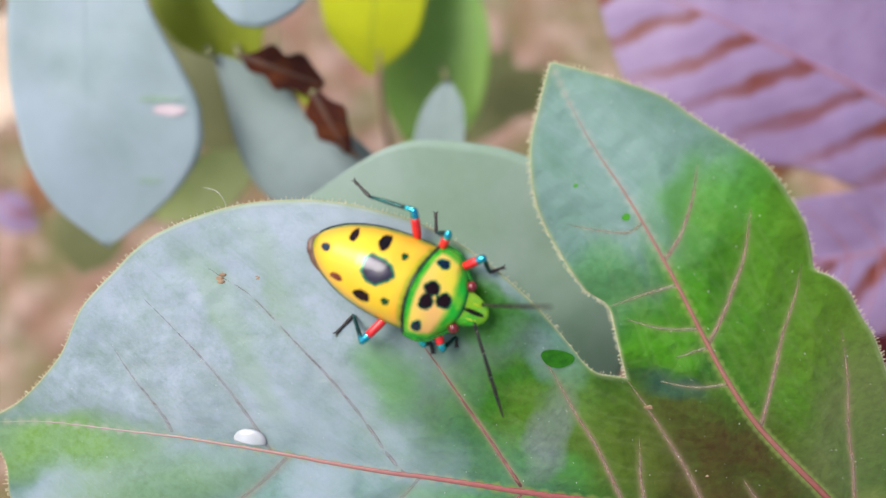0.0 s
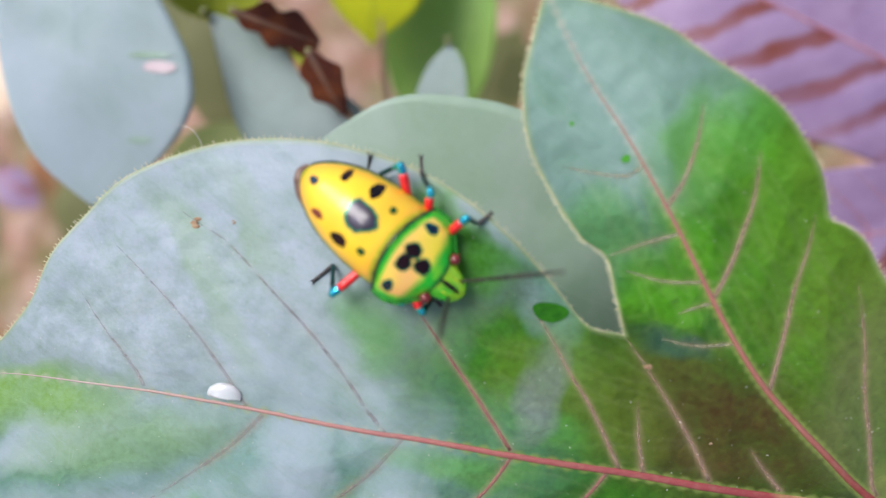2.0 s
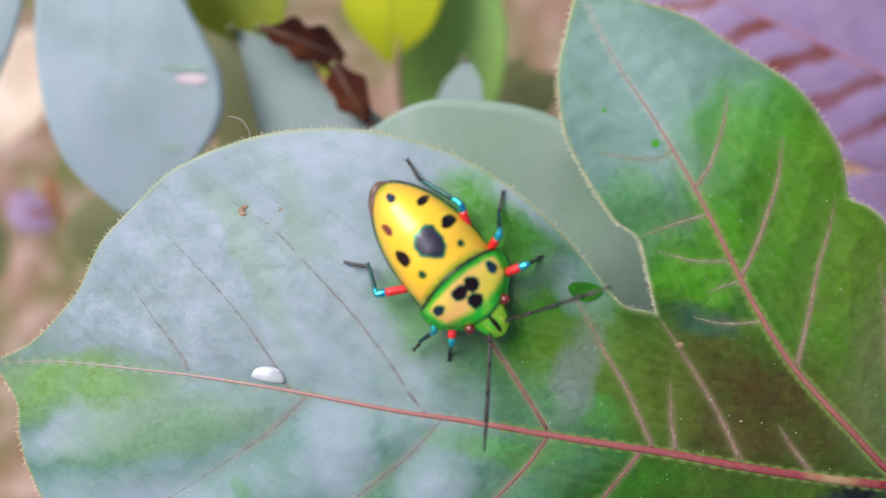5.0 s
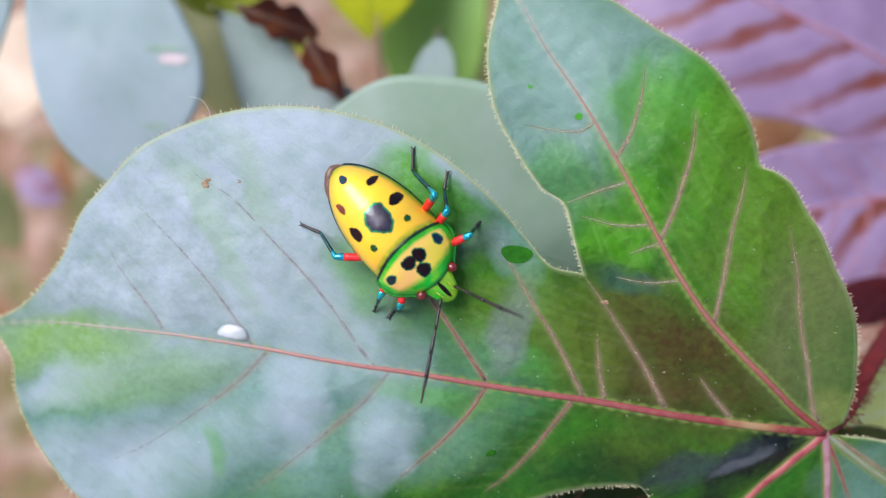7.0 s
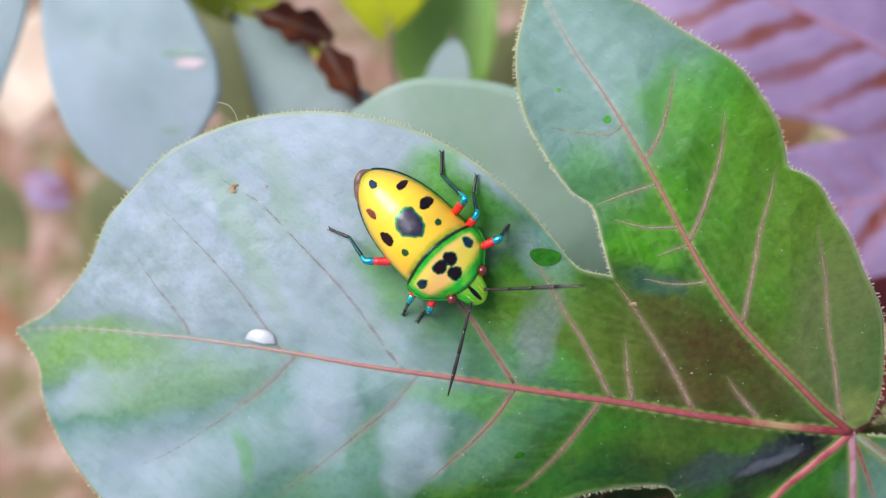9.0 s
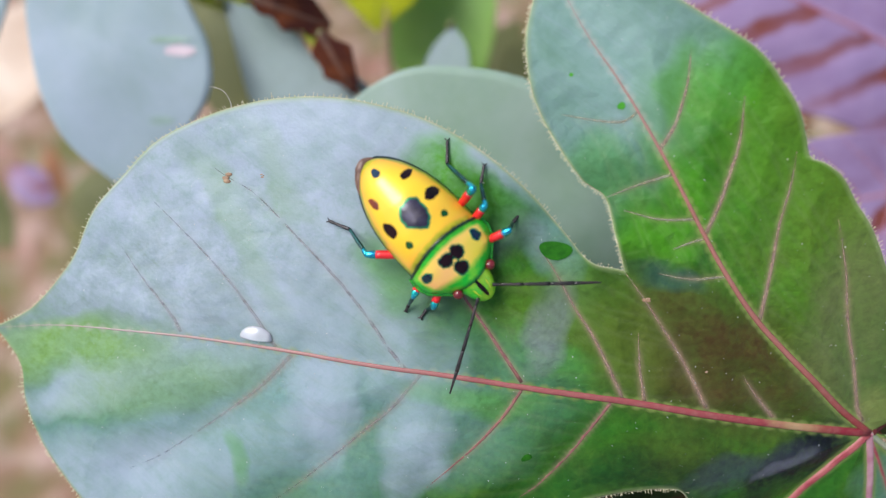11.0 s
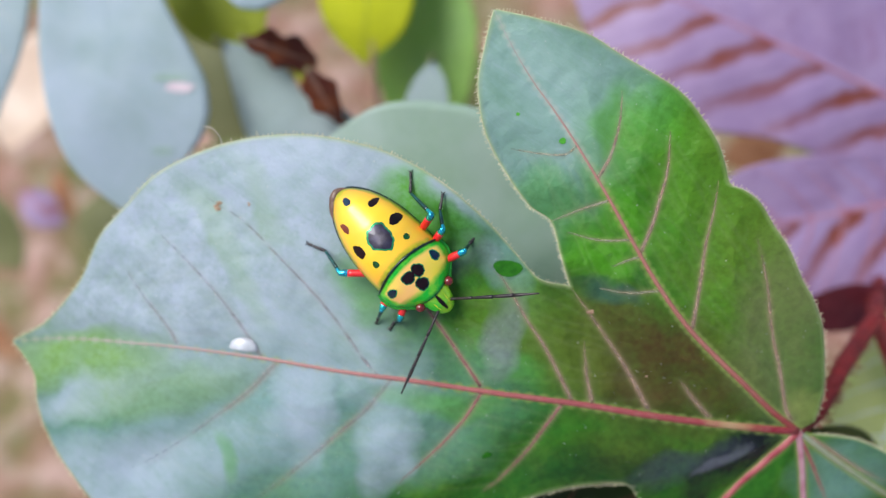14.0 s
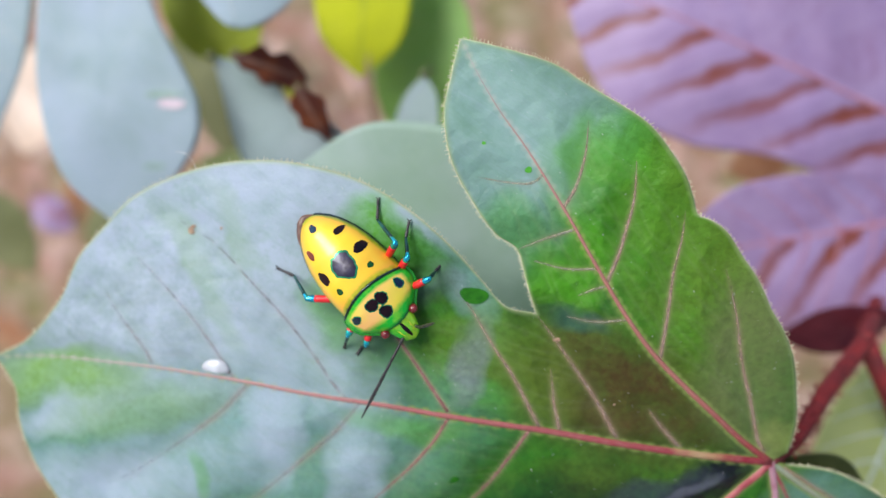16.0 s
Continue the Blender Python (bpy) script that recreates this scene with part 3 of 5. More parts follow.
def veinlets():
    rnd, out = random.Random(9), []
    for i, j in LADDERS:
        a, b = spline(SIDE_VEINS[i], 60), spline(SIDE_VEINS[j], 60)
        for q in np.linspace(0.1, 0.92, 9):
            p0 = a[min(59, int(59 * (q + rnd.uniform(-0.04, 0.04))))]
            p1 = b[min(59, int(59 * min(1.0, q * 0.9 + rnd.uniform(-0.02, 0.1))))]
            mid = (p0 + p1) / 2 + np.array((rnd.uniform(-0.9, 0.9), rnd.uniform(-0.9, 0.9)))
            out.append(spline([p0, mid, p1], 60))
            if rnd.random() < 0.6:
                out.append(spline([mid, mid + np.array((rnd.uniform(-2, 2), rnd.uniform(-2, 2)))], 24))
    return out


def lines_field(points, lines, weights, reach):
    """For many places: the distance to the nearest of some lines, and the strongest weight that fades with distance, once for each reach."""
    a, b = np.concatenate([p[:-1] for p in lines]), np.concatenate([p[1:] for p in lines])
    wa, wb = np.concatenate([w[:-1] for w in weights]), np.concatenate([w[1:] for w in weights])
    d = b - a
    dd = np.maximum((d * d).sum(1), 1e-9)
    nearest, fields = [], [[] for _ in reach]
    for q in np.array_split(points, max(1, len(points) // 1500)):
        t = np.clip(((q[:, None, 0] - a[:, 0]) * d[:, 0] + (q[:, None, 1] - a[:, 1]) * d[:, 1]) / dd, 0, 1)
        dist = np.hypot(a[:, 0] + t * d[:, 0] - q[:, None, 0], a[:, 1] + t * d[:, 1] - q[:, None, 1])
        nearest.append(dist.min(1))
        w = wa + t * (wb - wa)
        for f, r in zip(fields, reach):
            f.append((w * np.exp(-(dist / r) ** 2)).max(1))
    return np.concatenate(nearest), [np.concatenate(f) for f in fields]


def vein_distance(u, v):
    q = np.array((u, v))
    d = _seg_b - _seg_a
    t = np.clip(((q - _seg_a) * d).sum(1) / np.maximum((d * d).sum(1), 1e-9), 0, 1)
    return float(np.sqrt((((_seg_a + t[:, None] * d) - q) ** 2).sum(1).min()))


def leaf_height(u, v, d=None):
    """The broad curve, the quilting between the veins, a slight waviness and fine puckers, in millimetres."""
    d = vein_distance(u, v) if d is None else d
    quilt = 0.6 * (1 - math.exp(-(d / 2.6) ** 2)) - 0.4
    wave = 0.35 * noise.noise(Vector((u * 0.11, v * 0.11, 3.0))) + 0.09 * noise.noise(Vector((u * 0.7, v * 0.7, 8.0))) + 0.02 * noise.noise(Vector((u * 1.9, v * 1.9, 1.0)))
    return float(sheet(u, v)) + quilt + wave


def on_leaf(u, v, lift=0.0):
    return Vector((u * MM, v * MM, (leaf_height(u, v) + lift) * MM))


def edge_line(edge, n):
    """Straight from the junction to the first point of the edge, then along its curve."""
    web = n // 4
    return np.concatenate([np.linspace(edge[0], edge[1], web + 1)[:-1], spline(edge[1:], n - web)])


def lobe_grid(mid, edge, n, across):
    """Places of the blade between a midrib and one edge, both from the junction to the tip, with their gap from that edge."""
    a, b = spline(mid, n), edge_line(edge, n)
    k = np.linspace(0, 1, across + 1)
    places = a[:, None] + (b - a)[:, None] * k[None, :, None]
    gap = np.linalg.norm(b - a, axis=1)[:, None] * (1 - k)[None]
    gap[: n // 4] = 5.0      # the web beside the junction has no free edge
    return places.reshape(-1, 2), gap.reshape(-1)


def blade_mesh(sides):
    """The whole blade as one sheet, with the gaps to its veins and rim stored on its points."""
    places, gaps, faces, start = [], [], [], 0
    for lobe, edge in sides:
        n, across = (220, 66) if lobe in ("left", "upper") else (90, 26)
        p, g = lobe_grid(LOBE_MIDRIBS[lobe], edge, n, across)
        i, j = np.meshgrid(np.arange(n - 1), np.arange(across), indexing="ij")
        c = (start + i * (across + 1) + j).reshape(-1)
        quad = np.stack([c, c + 1, c + across + 2, c + across + 1], 1)
        q = p[quad[:, :, ] - start]
        area = np.cross(q[:, 1] - q[:, 0], q[:, 2] - q[:, 0]).sum()
        faces.append(quad if area > 0 else quad[:, ::-1])
        places.append(p)
        gaps.append(g)
        start += len(p)
    p, rim = np.concatenate(places), np.concatenate(gaps)
    ribs = {lobe: spline(points, 60) for lobe, points in LOBE_MIDRIBS.items()}
    sides_lines = [spline(q, 26) for q in SIDE_VEINS]
    s = np.linspace(0, 1, 26)
    near_side, (soft, halo) = lines_field(p, sides_lines, [(1.0 - 0.25 * s - 0.75 * s ** 3) * (0.5 if i in FINE_VEINS else 1.0) for i in range(len(sides_lines))], (0.27, 1.1))
    near_rib, _ = lines_field(p, list(ribs.values()), [np.ones(60)] * len(ribs), ())
    a = np.concatenate(list(ribs.values()))
    r = np.concatenate([rib_radii(lobe, line) for lobe, line in ribs.items()])
    rib_edge = np.concatenate([(np.linalg.norm(q[:, None] - a[None], axis=2) - r).min(1) for q in np.array_split(p, 60)])
    fine = veinlets()
    tree = KDTree(sum(len(f) for f in fine))
    for i, q in enumerate(np.concatenate(fine)):
        tree.insert((q[0], q[1], 0), i)
    tree.balance()
    net = np.array([math.exp(-(tree.find((u, v, 0))[2] / 0.17) ** 2) for u, v in p])
    d = np.minimum(near_side, near_rib)
    height = np.array([leaf_height(u, v, x) for (u, v), x in zip(p, d)]) - 0.035 * net
    me = bpy.data.meshes.new("blade")
    me.from_pydata(np.column_stack([p, height]) * MM, [], np.concatenate(faces).tolist())
    for name, values in (("side_vein", soft), ("vein_halo", halo), ("veinlet", net), ("rib_gap", np.clip(rib_edge / 2.5, 0, 1)), ("rim_gap", np.clip(rim / 2.5, 0, 1))):
        me.attributes.new(name, "FLOAT", "POINT").data.foreach_set("value", values.astype(np.float32))
    bm = bmesh.new()
    bm.from_mesh(me)
    bpy.data.meshes.remove(me)
    bmesh.ops.remove_doubles(bm, verts=bm.verts, dist=0.00003)
    return bm


class Soup:
    """Many tiny pieces gathered as plain lists, to be one mesh."""

    def __init__(self):
        self.v, self.f = [], []

    def hair(self, a, b, r0, r1):
        d = (b - a).normalized()
        x = d.cross(Vector((0, 0, 1)) if abs(d.z) < 0.9 else Vector((1, 0, 0))).normalized()
        y = d.cross(x)
        i = len(self.v)
        for q, r in ((a, r0), (b, r1)):
            self.v += [q + (x * math.cos(t) + y * math.sin(t)) * r for t in (0, 2.094, 4.189)]
        self.f += [(i + k, i + (k + 1) % 3, i + 3 + (k + 1) % 3, i + 3 + k) for k in range(3)]

    def bead(self, c, r, tall=1.0):
        i = len(self.v)
        for z, w in ((-1, 0), (-0.45, 0.88), (0.45, 0.88), (1, 0)):
            self.v += [c + Vector((w * r * math.cos(t), w * r * math.sin(t), z * r * tall)) for t in ([0] if w == 0 else [1.047 * k for k in range(6)])]
        for k in range(6):
            m = (k + 1) % 6
            self.f += [(i, i + 1 + m, i + 1 + k), (i + 1 + k, i + 1 + m, i + 7 + m, i + 7 + k), (i + 7 + k, i + 7 + m, i + 13)]

    def bm(self):
        me = bpy.data.meshes.new("pieces")
        me.from_pydata(self.v, [], self.f)
        bm = bmesh.new()
        bm.from_mesh(me)
        bpy.data.meshes.remove(me)
        return bm


def inside(u, v):
    """Whether a place lies on the long or the upper lobe."""
    for ring in (LOBE_RING_LONG, LOBE_RING_UPPER):
        odd = False
        for (x0, y0), (x1, y1) in zip(ring, np.roll(ring, -1, axis=0)):
            if (y0 > v) != (y1 > v) and u < (x1 - x0) * (v - y0) / (y1 - y0) + x0:
                odd = not odd
        if odd:
            return True
    return False


LOBE_RING_LONG = np.concatenate([[JUNCTION], spline(EDGE_LEFT_UP, 60), spline(EDGE_LEFT_LOW, 60)[::-1]])
LOBE_RING_UPPER = np.concatenate([[JUNCTION], spline(EDGE_UPPER_LEFT, 60), spline(EDGE_UPPER_RIGHT, 60)[::-1]])


def build_lobed_leaf():
    leaf = thing("lobed_leaf", LEAF, "large green lobed leaf with painted sky sheen, red veins and hairy margin", "leaf")
    J = [JUNCTION]
    sides = [("left", J + EDGE_LEFT_UP), ("left", J + EDGE_LEFT_LOW), ("upper", J + EDGE_UPPER_LEFT), ("upper", J + EDGE_UPPER_RIGHT),
             ("lower", J + EDGE_LOWER_LEFT), ("lower", J + EDGE_LOWER_RIGHT), ("base", J + EDGE_BASE_LEFT), ("base", J + EDGE_BASE_RIGHT),
             ("right", J + EDGE_RIGHT_LOW), ("right", J + EDGE_RIGHT_UP)]
    bm = blade_mesh(sides)
    blade = part("blade", bm, M_LEAF, leaf)
    mod = blade.modifiers.new("thickness", "SOLIDIFY")
    mod.thickness, mod.offset = 0.00025, -1.0
    for lobe, points in LOBE_MIDRIBS.items():
        bm = bmesh.new()
        line = spline(points, 60)
        tube(bm, [on_leaf(*q, 0.04) for q in line], rib_radii(lobe, line) * MM, 10, 0.5)
        part("midrib", bm, {"base": M_VEIN_ROSE, "upper": M_VEIN_UPPER, "left": M_VEIN_LONG, "right": M_VEIN_DULL}.get(lobe, M_VEIN_RED), leaf, "raised reddish-pink midrib")
    for i, points in enumerate(SIDE_VEINS):
        long_lobe, fine = i < 12, i in FINE_VEINS
        bm = bmesh.new()
        line = spline(points, 26)
        s = np.linspace(0, 1, 26)
        tube(bm, [on_leaf(*q, 0.0) for q in line], (0.18 - 0.1 * s - 0.07 * s ** 3 if not long_lobe and not fine else 0.12 - 0.09 * s if fine else 0.18 - 0.16 * s) * MM, 8, 0.14)
        faded = long_lobe and np.mean(line[:, 0]) < -10
        part("side_vein", bm, M_VEIN_RED if i == 21 else M_VEIN_FAINT if fine else M_VEIN_FADED if faded else M_VEIN_MAROON if long_lobe and np.mean(line[:, 0]) < 8 else M_VEIN_PINK, leaf)
    rnd = random.Random(4)
    bm, hairs = bmesh.new(), Soup()
    for lobe, edge in sides:
        line = spline(edge[1:], 220)
        tube(bm, [on_leaf(*q, -0.1) for q in line[::2]], 0.085 * MM, 5)
        centre = np.mean(spline(LOBE_MIDRIBS[lobe], 9), axis=0)
        step = np.linalg.norm(np.diff(line, axis=0), axis=1).sum() / 220
        for i in range(2, 218):
            for _ in range(max(1, round(step / 0.24))):
                if rnd.random() < 0.08:
                    continue
                q, d = line[i] + rnd.random() * (line[i + 1] - line[i]), line[i + 1] - line[i - 1]
                d = d / max(np.linalg.norm(d), 1e-6)
                out = np.array((d[1], -d[0]))
                if out @ (q - centre) < 0:
                    out = -out
                lean = out * rnd.uniform(0.12, 0.38) * (1.5 if rnd.random() < 0.06 else 1.0) + d * rnd.uniform(-0.1, 0.1)
                a = on_leaf(*q, -0.07)
                b = a + Vector((lean[0] * MM, lean[1] * MM, rnd.uniform(-0.08, 0.14) * MM))
                hairs.hair(a, b, 0.045 * MM, 0.028 * MM)
                if rnd.random() < 0.75:
                    hairs.bead(b, rnd.uniform(0.04, 0.066) * MM)
    part("leaf_margin", bm, M_MARGIN, leaf, "thin pale yellow-green rim")
    tagged(part("margin_hairs", hairs.bm(), M_HAIR, leaf, "short pale gland-tipped hairs"), kind="stuff")
    # oval worn spot and a few smaller ones
    for u, v, a, b, turn in ((6.35, -1.84, 1.45, 0.85, -0.1), (11.6, 10.6, 0.35, 0.3, 0.4), (7.3, 13.2, 0.2, 0.16, 0), (4.2, -22.0, 0.55, 0.35, 0.5)):
        bm = bmesh.new()
        rings, mid = [], bm.verts.new(on_leaf(u, v, 0.06))
        for q in (0.2, 0.4, 0.6, 0.8, 1.0):
            ring = []
            for k in range(24):
                t = 2 * math.pi * k / 24
                r = q * (1 + 0.07 * math.sin(3 * t + u))
                x, y = a * r * math.cos(t), b * r * math.sin(t)
                ring.append(bm.verts.new(on_leaf(u + x * math.cos(turn) - y * math.sin(turn), v + x * math.sin(turn) + y * math.cos(turn), 0.06)))
            rings.append(ring)
        for k in range(24):
            bm.faces.new((mid, rings[0][k], rings[0][(k + 1) % 24]))
            for r0, r1 in zip(rings, rings[1:]):
                bm.faces.new((r0[k], r1[k], r1[(k + 1) % 24], r0[(k + 1) % 24]))
        part("worn_spot", bm, M_WORN if a > 0.5 else M_WORN_FRESH, leaf, "oval dark green worn spot" if a > 0.5 else "small fresh green worn spot")
    for u, v, r in ((-23.7, 4.5, 0.35), (14.6, -6.4, 0.25), (-20.2, 4.7, 0.15), (20.6, -13.5, 0.12)):
        bm = bmesh.new()
        for _ in range(5):
            ball(bm, on_leaf(u + rnd.uniform(-1, 1) * r, v + rnd.uniform(-1, 1) * r, 0.05), r * rnd.uniform(0.35, 0.7) * MM, 9, 6, (1.5, 0.8, 0.16))
        part("scar", bm, M_MARK, leaf, "small brown scar")
    dust = Soup()
    for _ in range(620):
        u, v = rnd.uniform(-40, 38), rnd.uniform(-30, 20)
        if inside(u, v):
            dust.bead(on_leaf(u, v, 0.02), rnd.choice((0.02, 0.025, 0.03, 0.04, 0.06)) * MM, 0.6)
    tagged(part("dust_specks", dust.bm(), M_DUST, leaf, "pale dust specks"), kind="stuff")
    # red petiole, rising behind the leaf
    bm = bmesh.new()
    a = on_leaf(*JUNCTION, -0.4)
    path = spline([tuple(a), (0.04234, -0.01992, -0.01099), (0.04908, -0.01731, -0.01956), (0.05869, -0.01444, -0.03119)], 40)
    tube(bm, path, np.linspace(0.75, 1.25, 40) * MM, 10)
    for i in range(260):
        q = path[rnd.randrange(2, 39)]
        d = Vector((rnd.gauss(0, 1), rnd.gauss(0, 1), rnd.gauss(0, 1))).normalized()
        tube(bm, [Vector(q) + d * 0.7 * MM, Vector(q) + d * rnd.uniform(1.3, 2.1) * MM], [0.09 * MM, 0.05 * MM], 4)
    part("petiole", bm, M_STEM, leaf, "dark red petiole with gland hairs")
    return leaf


lobed_leaf = build_lobed_leaf()


# ---- leaves and stems behind ----
def simple_leaf(name, label, base, tip, left, right, material, vein, face=(0, 0, 1), cup=0.12, droop=0.06, n_side=7, group="background leaves", seed=1, ripple=0.0, scars=()):
    """A leaf from base to tip (millimetres in the large leaf's sheet); left and right list the half widths along it."""
    rnd = random.Random(seed)
    b, t = Vector(base) * MM, Vector(tip) * MM
    ax = (t - b).normalized()
    up = Vector(face)
    up = (up - ax * up.dot(ax)).normalized()
    side = up.cross(ax)
    m = LEAF @ Matrix(((ax.x, side.x, up.x, b.x), (ax.y, side.y, up.y, b.y), (ax.z, side.z, up.z, b.z), (0, 0, 0, 1)))
    leaf = thing(name, m, label, "leaf", group)
    length = (t - b).length
    n, k = (110, 22) if ripple else (48, 12)

    def half(widths, s):
        xs = np.linspace(0, 1, len(widths))
        fine = spline(list(zip(xs, widths)), 80)
        return max(float(np.interp(s, fine[:, 0], fine[:, 1])), 0.0) * MM

    def lift(x, y):
        s = x / length
        return cup * math.hypot(y, 0.005) - droop * length * (2 * s - 1) ** 2 + 0.0012 * noise.noise(Vector((x * 60 + seed, y * 60, seed))) + ripple * MM * math.sin(2 * math.pi * 95 * (x - abs(y)) - 0.9) * min(1.0, abs(y) * 300) * max(0.0, 1 - abs(y) / 0.021)

    bm = bmesh.new()
    rows = []
    for i in range(n + 1):
        s = i / n
        wl_, wr_ = half(left, s), half(right, s)
        row = []
        for j in range(-k, k + 1):
            y = (wl_ if j > 0 else wr_) * j / k
            row.append(bm.verts.new((s * length, y, lift(s * length, y))))
        rows.append(row)
    for r0, r1 in zip(rows, rows[1:]):
        for j in range(2 * k):
            bm.faces.new((r0[j], r1[j], r1[j + 1], r0[j + 1]))
    bmesh.ops.remove_doubles(bm, verts=bm.verts, dist=0.00002)
    blade = part("blade", bm, material, leaf)
    mod = blade.modifiers.new("thickness", "SOLIDIFY")
    mod.thickness, mod.offset = 0.0003, -1.0
    bm = bmesh.new()
    xs = np.linspace(0, 0.97, 30)
    tube(bm, [(x * length, 0, lift(x * length, 0)) for x in xs], (0.5 - 0.4 * xs) * (0.25 if vein == material else 1.0) * MM, 6, 0.6)
    part("midrib", bm, vein, leaf)
    for i in range(n_side):
        s0 = 0.08 + 0.8 * i / n_side
        for sgn, widths in ((1, left), (-1, right)):
            s1 = min(s0 + 0.16, 0.97)
            w = half(widths, s1) * 0.92
            if w < 0.003:
                continue
            bm = bmesh.new()
            pts = []
            for q in np.linspace(0, 1, 12):
                x, y = (s0 + (s1 - s0) * q ** 1.3) * length, sgn * w * q
                pts.append((x, y, lift(x, y) + 0.00005))
            tube(bm, pts, np.linspace(0.22, 0.07, 12) * MM, 5, 0.5)
            part("side_vein", bm, vein, leaf)
    # a long thin added stalk to the soil, run away from the camera to stay hidden
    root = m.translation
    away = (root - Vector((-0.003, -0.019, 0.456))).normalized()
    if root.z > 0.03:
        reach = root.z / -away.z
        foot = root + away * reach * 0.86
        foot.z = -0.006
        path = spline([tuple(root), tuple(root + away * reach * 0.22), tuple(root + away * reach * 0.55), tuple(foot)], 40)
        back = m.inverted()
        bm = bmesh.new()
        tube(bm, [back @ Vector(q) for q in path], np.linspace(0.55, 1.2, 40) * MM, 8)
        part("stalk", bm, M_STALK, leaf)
    for s0, y0, a, b, mat_ in scars:
        bm = bmesh.new()
        mid, ring = bm.verts.new((s0 * length, y0 * MM, lift(s0 * length, y0 * MM) + 0.00015)), []
        for i in range(20):
            q = 2 * math.pi * i / 20
            x, y = s0 * length + a * MM * math.cos(q) * (1 + 0.2 * math.sin(2 * q)), y0 * MM + b * MM * math.sin(q)
            ring.append(bm.verts.new((x, y, lift(x, y) + 0.00015)))
        for i in range(20):
            bm.faces.new((mid, ring[i], ring[(i + 1) % 20]))
        part("scar", bm, mat_, leaf, "discoloured patch on the leaf")
    return leaf


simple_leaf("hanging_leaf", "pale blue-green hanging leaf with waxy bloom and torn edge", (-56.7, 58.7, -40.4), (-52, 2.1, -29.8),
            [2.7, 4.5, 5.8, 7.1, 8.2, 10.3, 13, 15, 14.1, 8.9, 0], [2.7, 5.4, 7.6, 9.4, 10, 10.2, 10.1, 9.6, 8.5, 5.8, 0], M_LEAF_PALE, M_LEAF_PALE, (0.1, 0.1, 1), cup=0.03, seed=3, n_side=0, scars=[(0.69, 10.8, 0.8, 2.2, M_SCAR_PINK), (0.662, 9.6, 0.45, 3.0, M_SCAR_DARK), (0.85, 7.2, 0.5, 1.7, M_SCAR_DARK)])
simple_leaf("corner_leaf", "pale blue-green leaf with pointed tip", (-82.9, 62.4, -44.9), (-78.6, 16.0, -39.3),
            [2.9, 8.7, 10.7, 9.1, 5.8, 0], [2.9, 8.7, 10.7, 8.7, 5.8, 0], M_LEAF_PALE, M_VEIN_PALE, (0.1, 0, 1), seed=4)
simple_leaf("middle_leaf", "dull blue-grey leaf with a withered edge", (-39.4, 28.5, -40.8), (-12.3, 8.9, -42.3),
            [0.2, 2.2, 2.8, 2.9, 2.7, 2.0, 0], [0.2, 5.2, 9.5, 12.0, 12.0, 7.8, 0], M_LEAF_BLUE, M_LEAF_BLUE, (-0.3, 0.22, 1), cup=0.03, seed=5, n_side=0)
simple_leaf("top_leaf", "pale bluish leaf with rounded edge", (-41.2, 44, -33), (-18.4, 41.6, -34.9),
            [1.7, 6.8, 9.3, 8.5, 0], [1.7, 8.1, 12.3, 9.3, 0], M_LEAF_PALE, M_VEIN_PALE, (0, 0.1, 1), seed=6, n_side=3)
simple_leaf("yellow_leaf", "bright yellow-green sunlit leaf", (-17.4, 65.0, -67.4), (-20.2, 27.4, -62.3),
            [2.2, 6.7, 8.6, 9.0, 9.0, 7.0, 0], [2.2, 6.7, 9.0, 9.6, 9.4, 7.2, 0], M_LEAF_YELLOW, M_LEAF_OLIVE, (0, 0, 1), cup=0.04, seed=7, n_side=0)
simple_leaf("olive_leaf", "olive-yellow leaf behind the pale ones", (-52.7, 53.5, -54.1), (-36.3, 28.4, -52.0),
            [1.5, 6.1, 7.7, 6.7, 0], [1.5, 7.0, 9.6, 8.2, 0], M_LEAF_OLIVE, M_LEAF_OLIVE, (0, 0, 1), cup=0.04, seed=8, n_side=0)
simple_leaf("green_leaf", "fresh green upright leaf", (-8.3, 52.6, -80.4), (-11.0, 11.1, -75.1),
            [2.2, 8, 10.6, 10.6, 8, 0], [1.7, 7.2, 10.4, 10.4, 7.2, 0], M_LEAF_GREEN, M_LEAF_GREEN, (0, 0, 1), cup=0.04, seed=9, n_side=0)
simple_leaf("bluish_leaf", "small pale bluish leaf hanging behind", (-5.9, 26.0, -50.1), (-8.6, 5.4, -47.2),
            [0.2, 2.8, 3.9, 4.4, 4.4, 4.0, 2.6, 0], [0.2, 2.5, 3.5, 3.9, 3.9, 3.6, 2.4, 0], M_LEAF_BLUE, M_LEAF_BLUE, (-0.3, 0.2, 1), cup=0.04, seed=31, n_side=0)
simple_leaf("withered_leaf", "narrow olive-yellow withered leaf edge", (-28.5, 26.8, -39.4), (-21.6, 18.7, -38.9),
            [0, 1.0, 1.6, 1.4, 0], [0, 0.7, 1.2, 1.0, 0], M_LEAF_OLIVE, M_LEAF_OLIVE, (0, 0, 1), seed=10, n_side=0)
simple_leaf("withered_leaf", "narrow tan withered leaf edge", (-28.0, 23.8, -40.0), (-17.6, 13.4, -40.5),
            [0, 0.5, 0.9, 1.1, 0.6, 0], [0, 0.6, 1.1, 1.1, 0.6, 0], M_RUST, M_RUST, (0, 0, 1), seed=32, n_side=0)
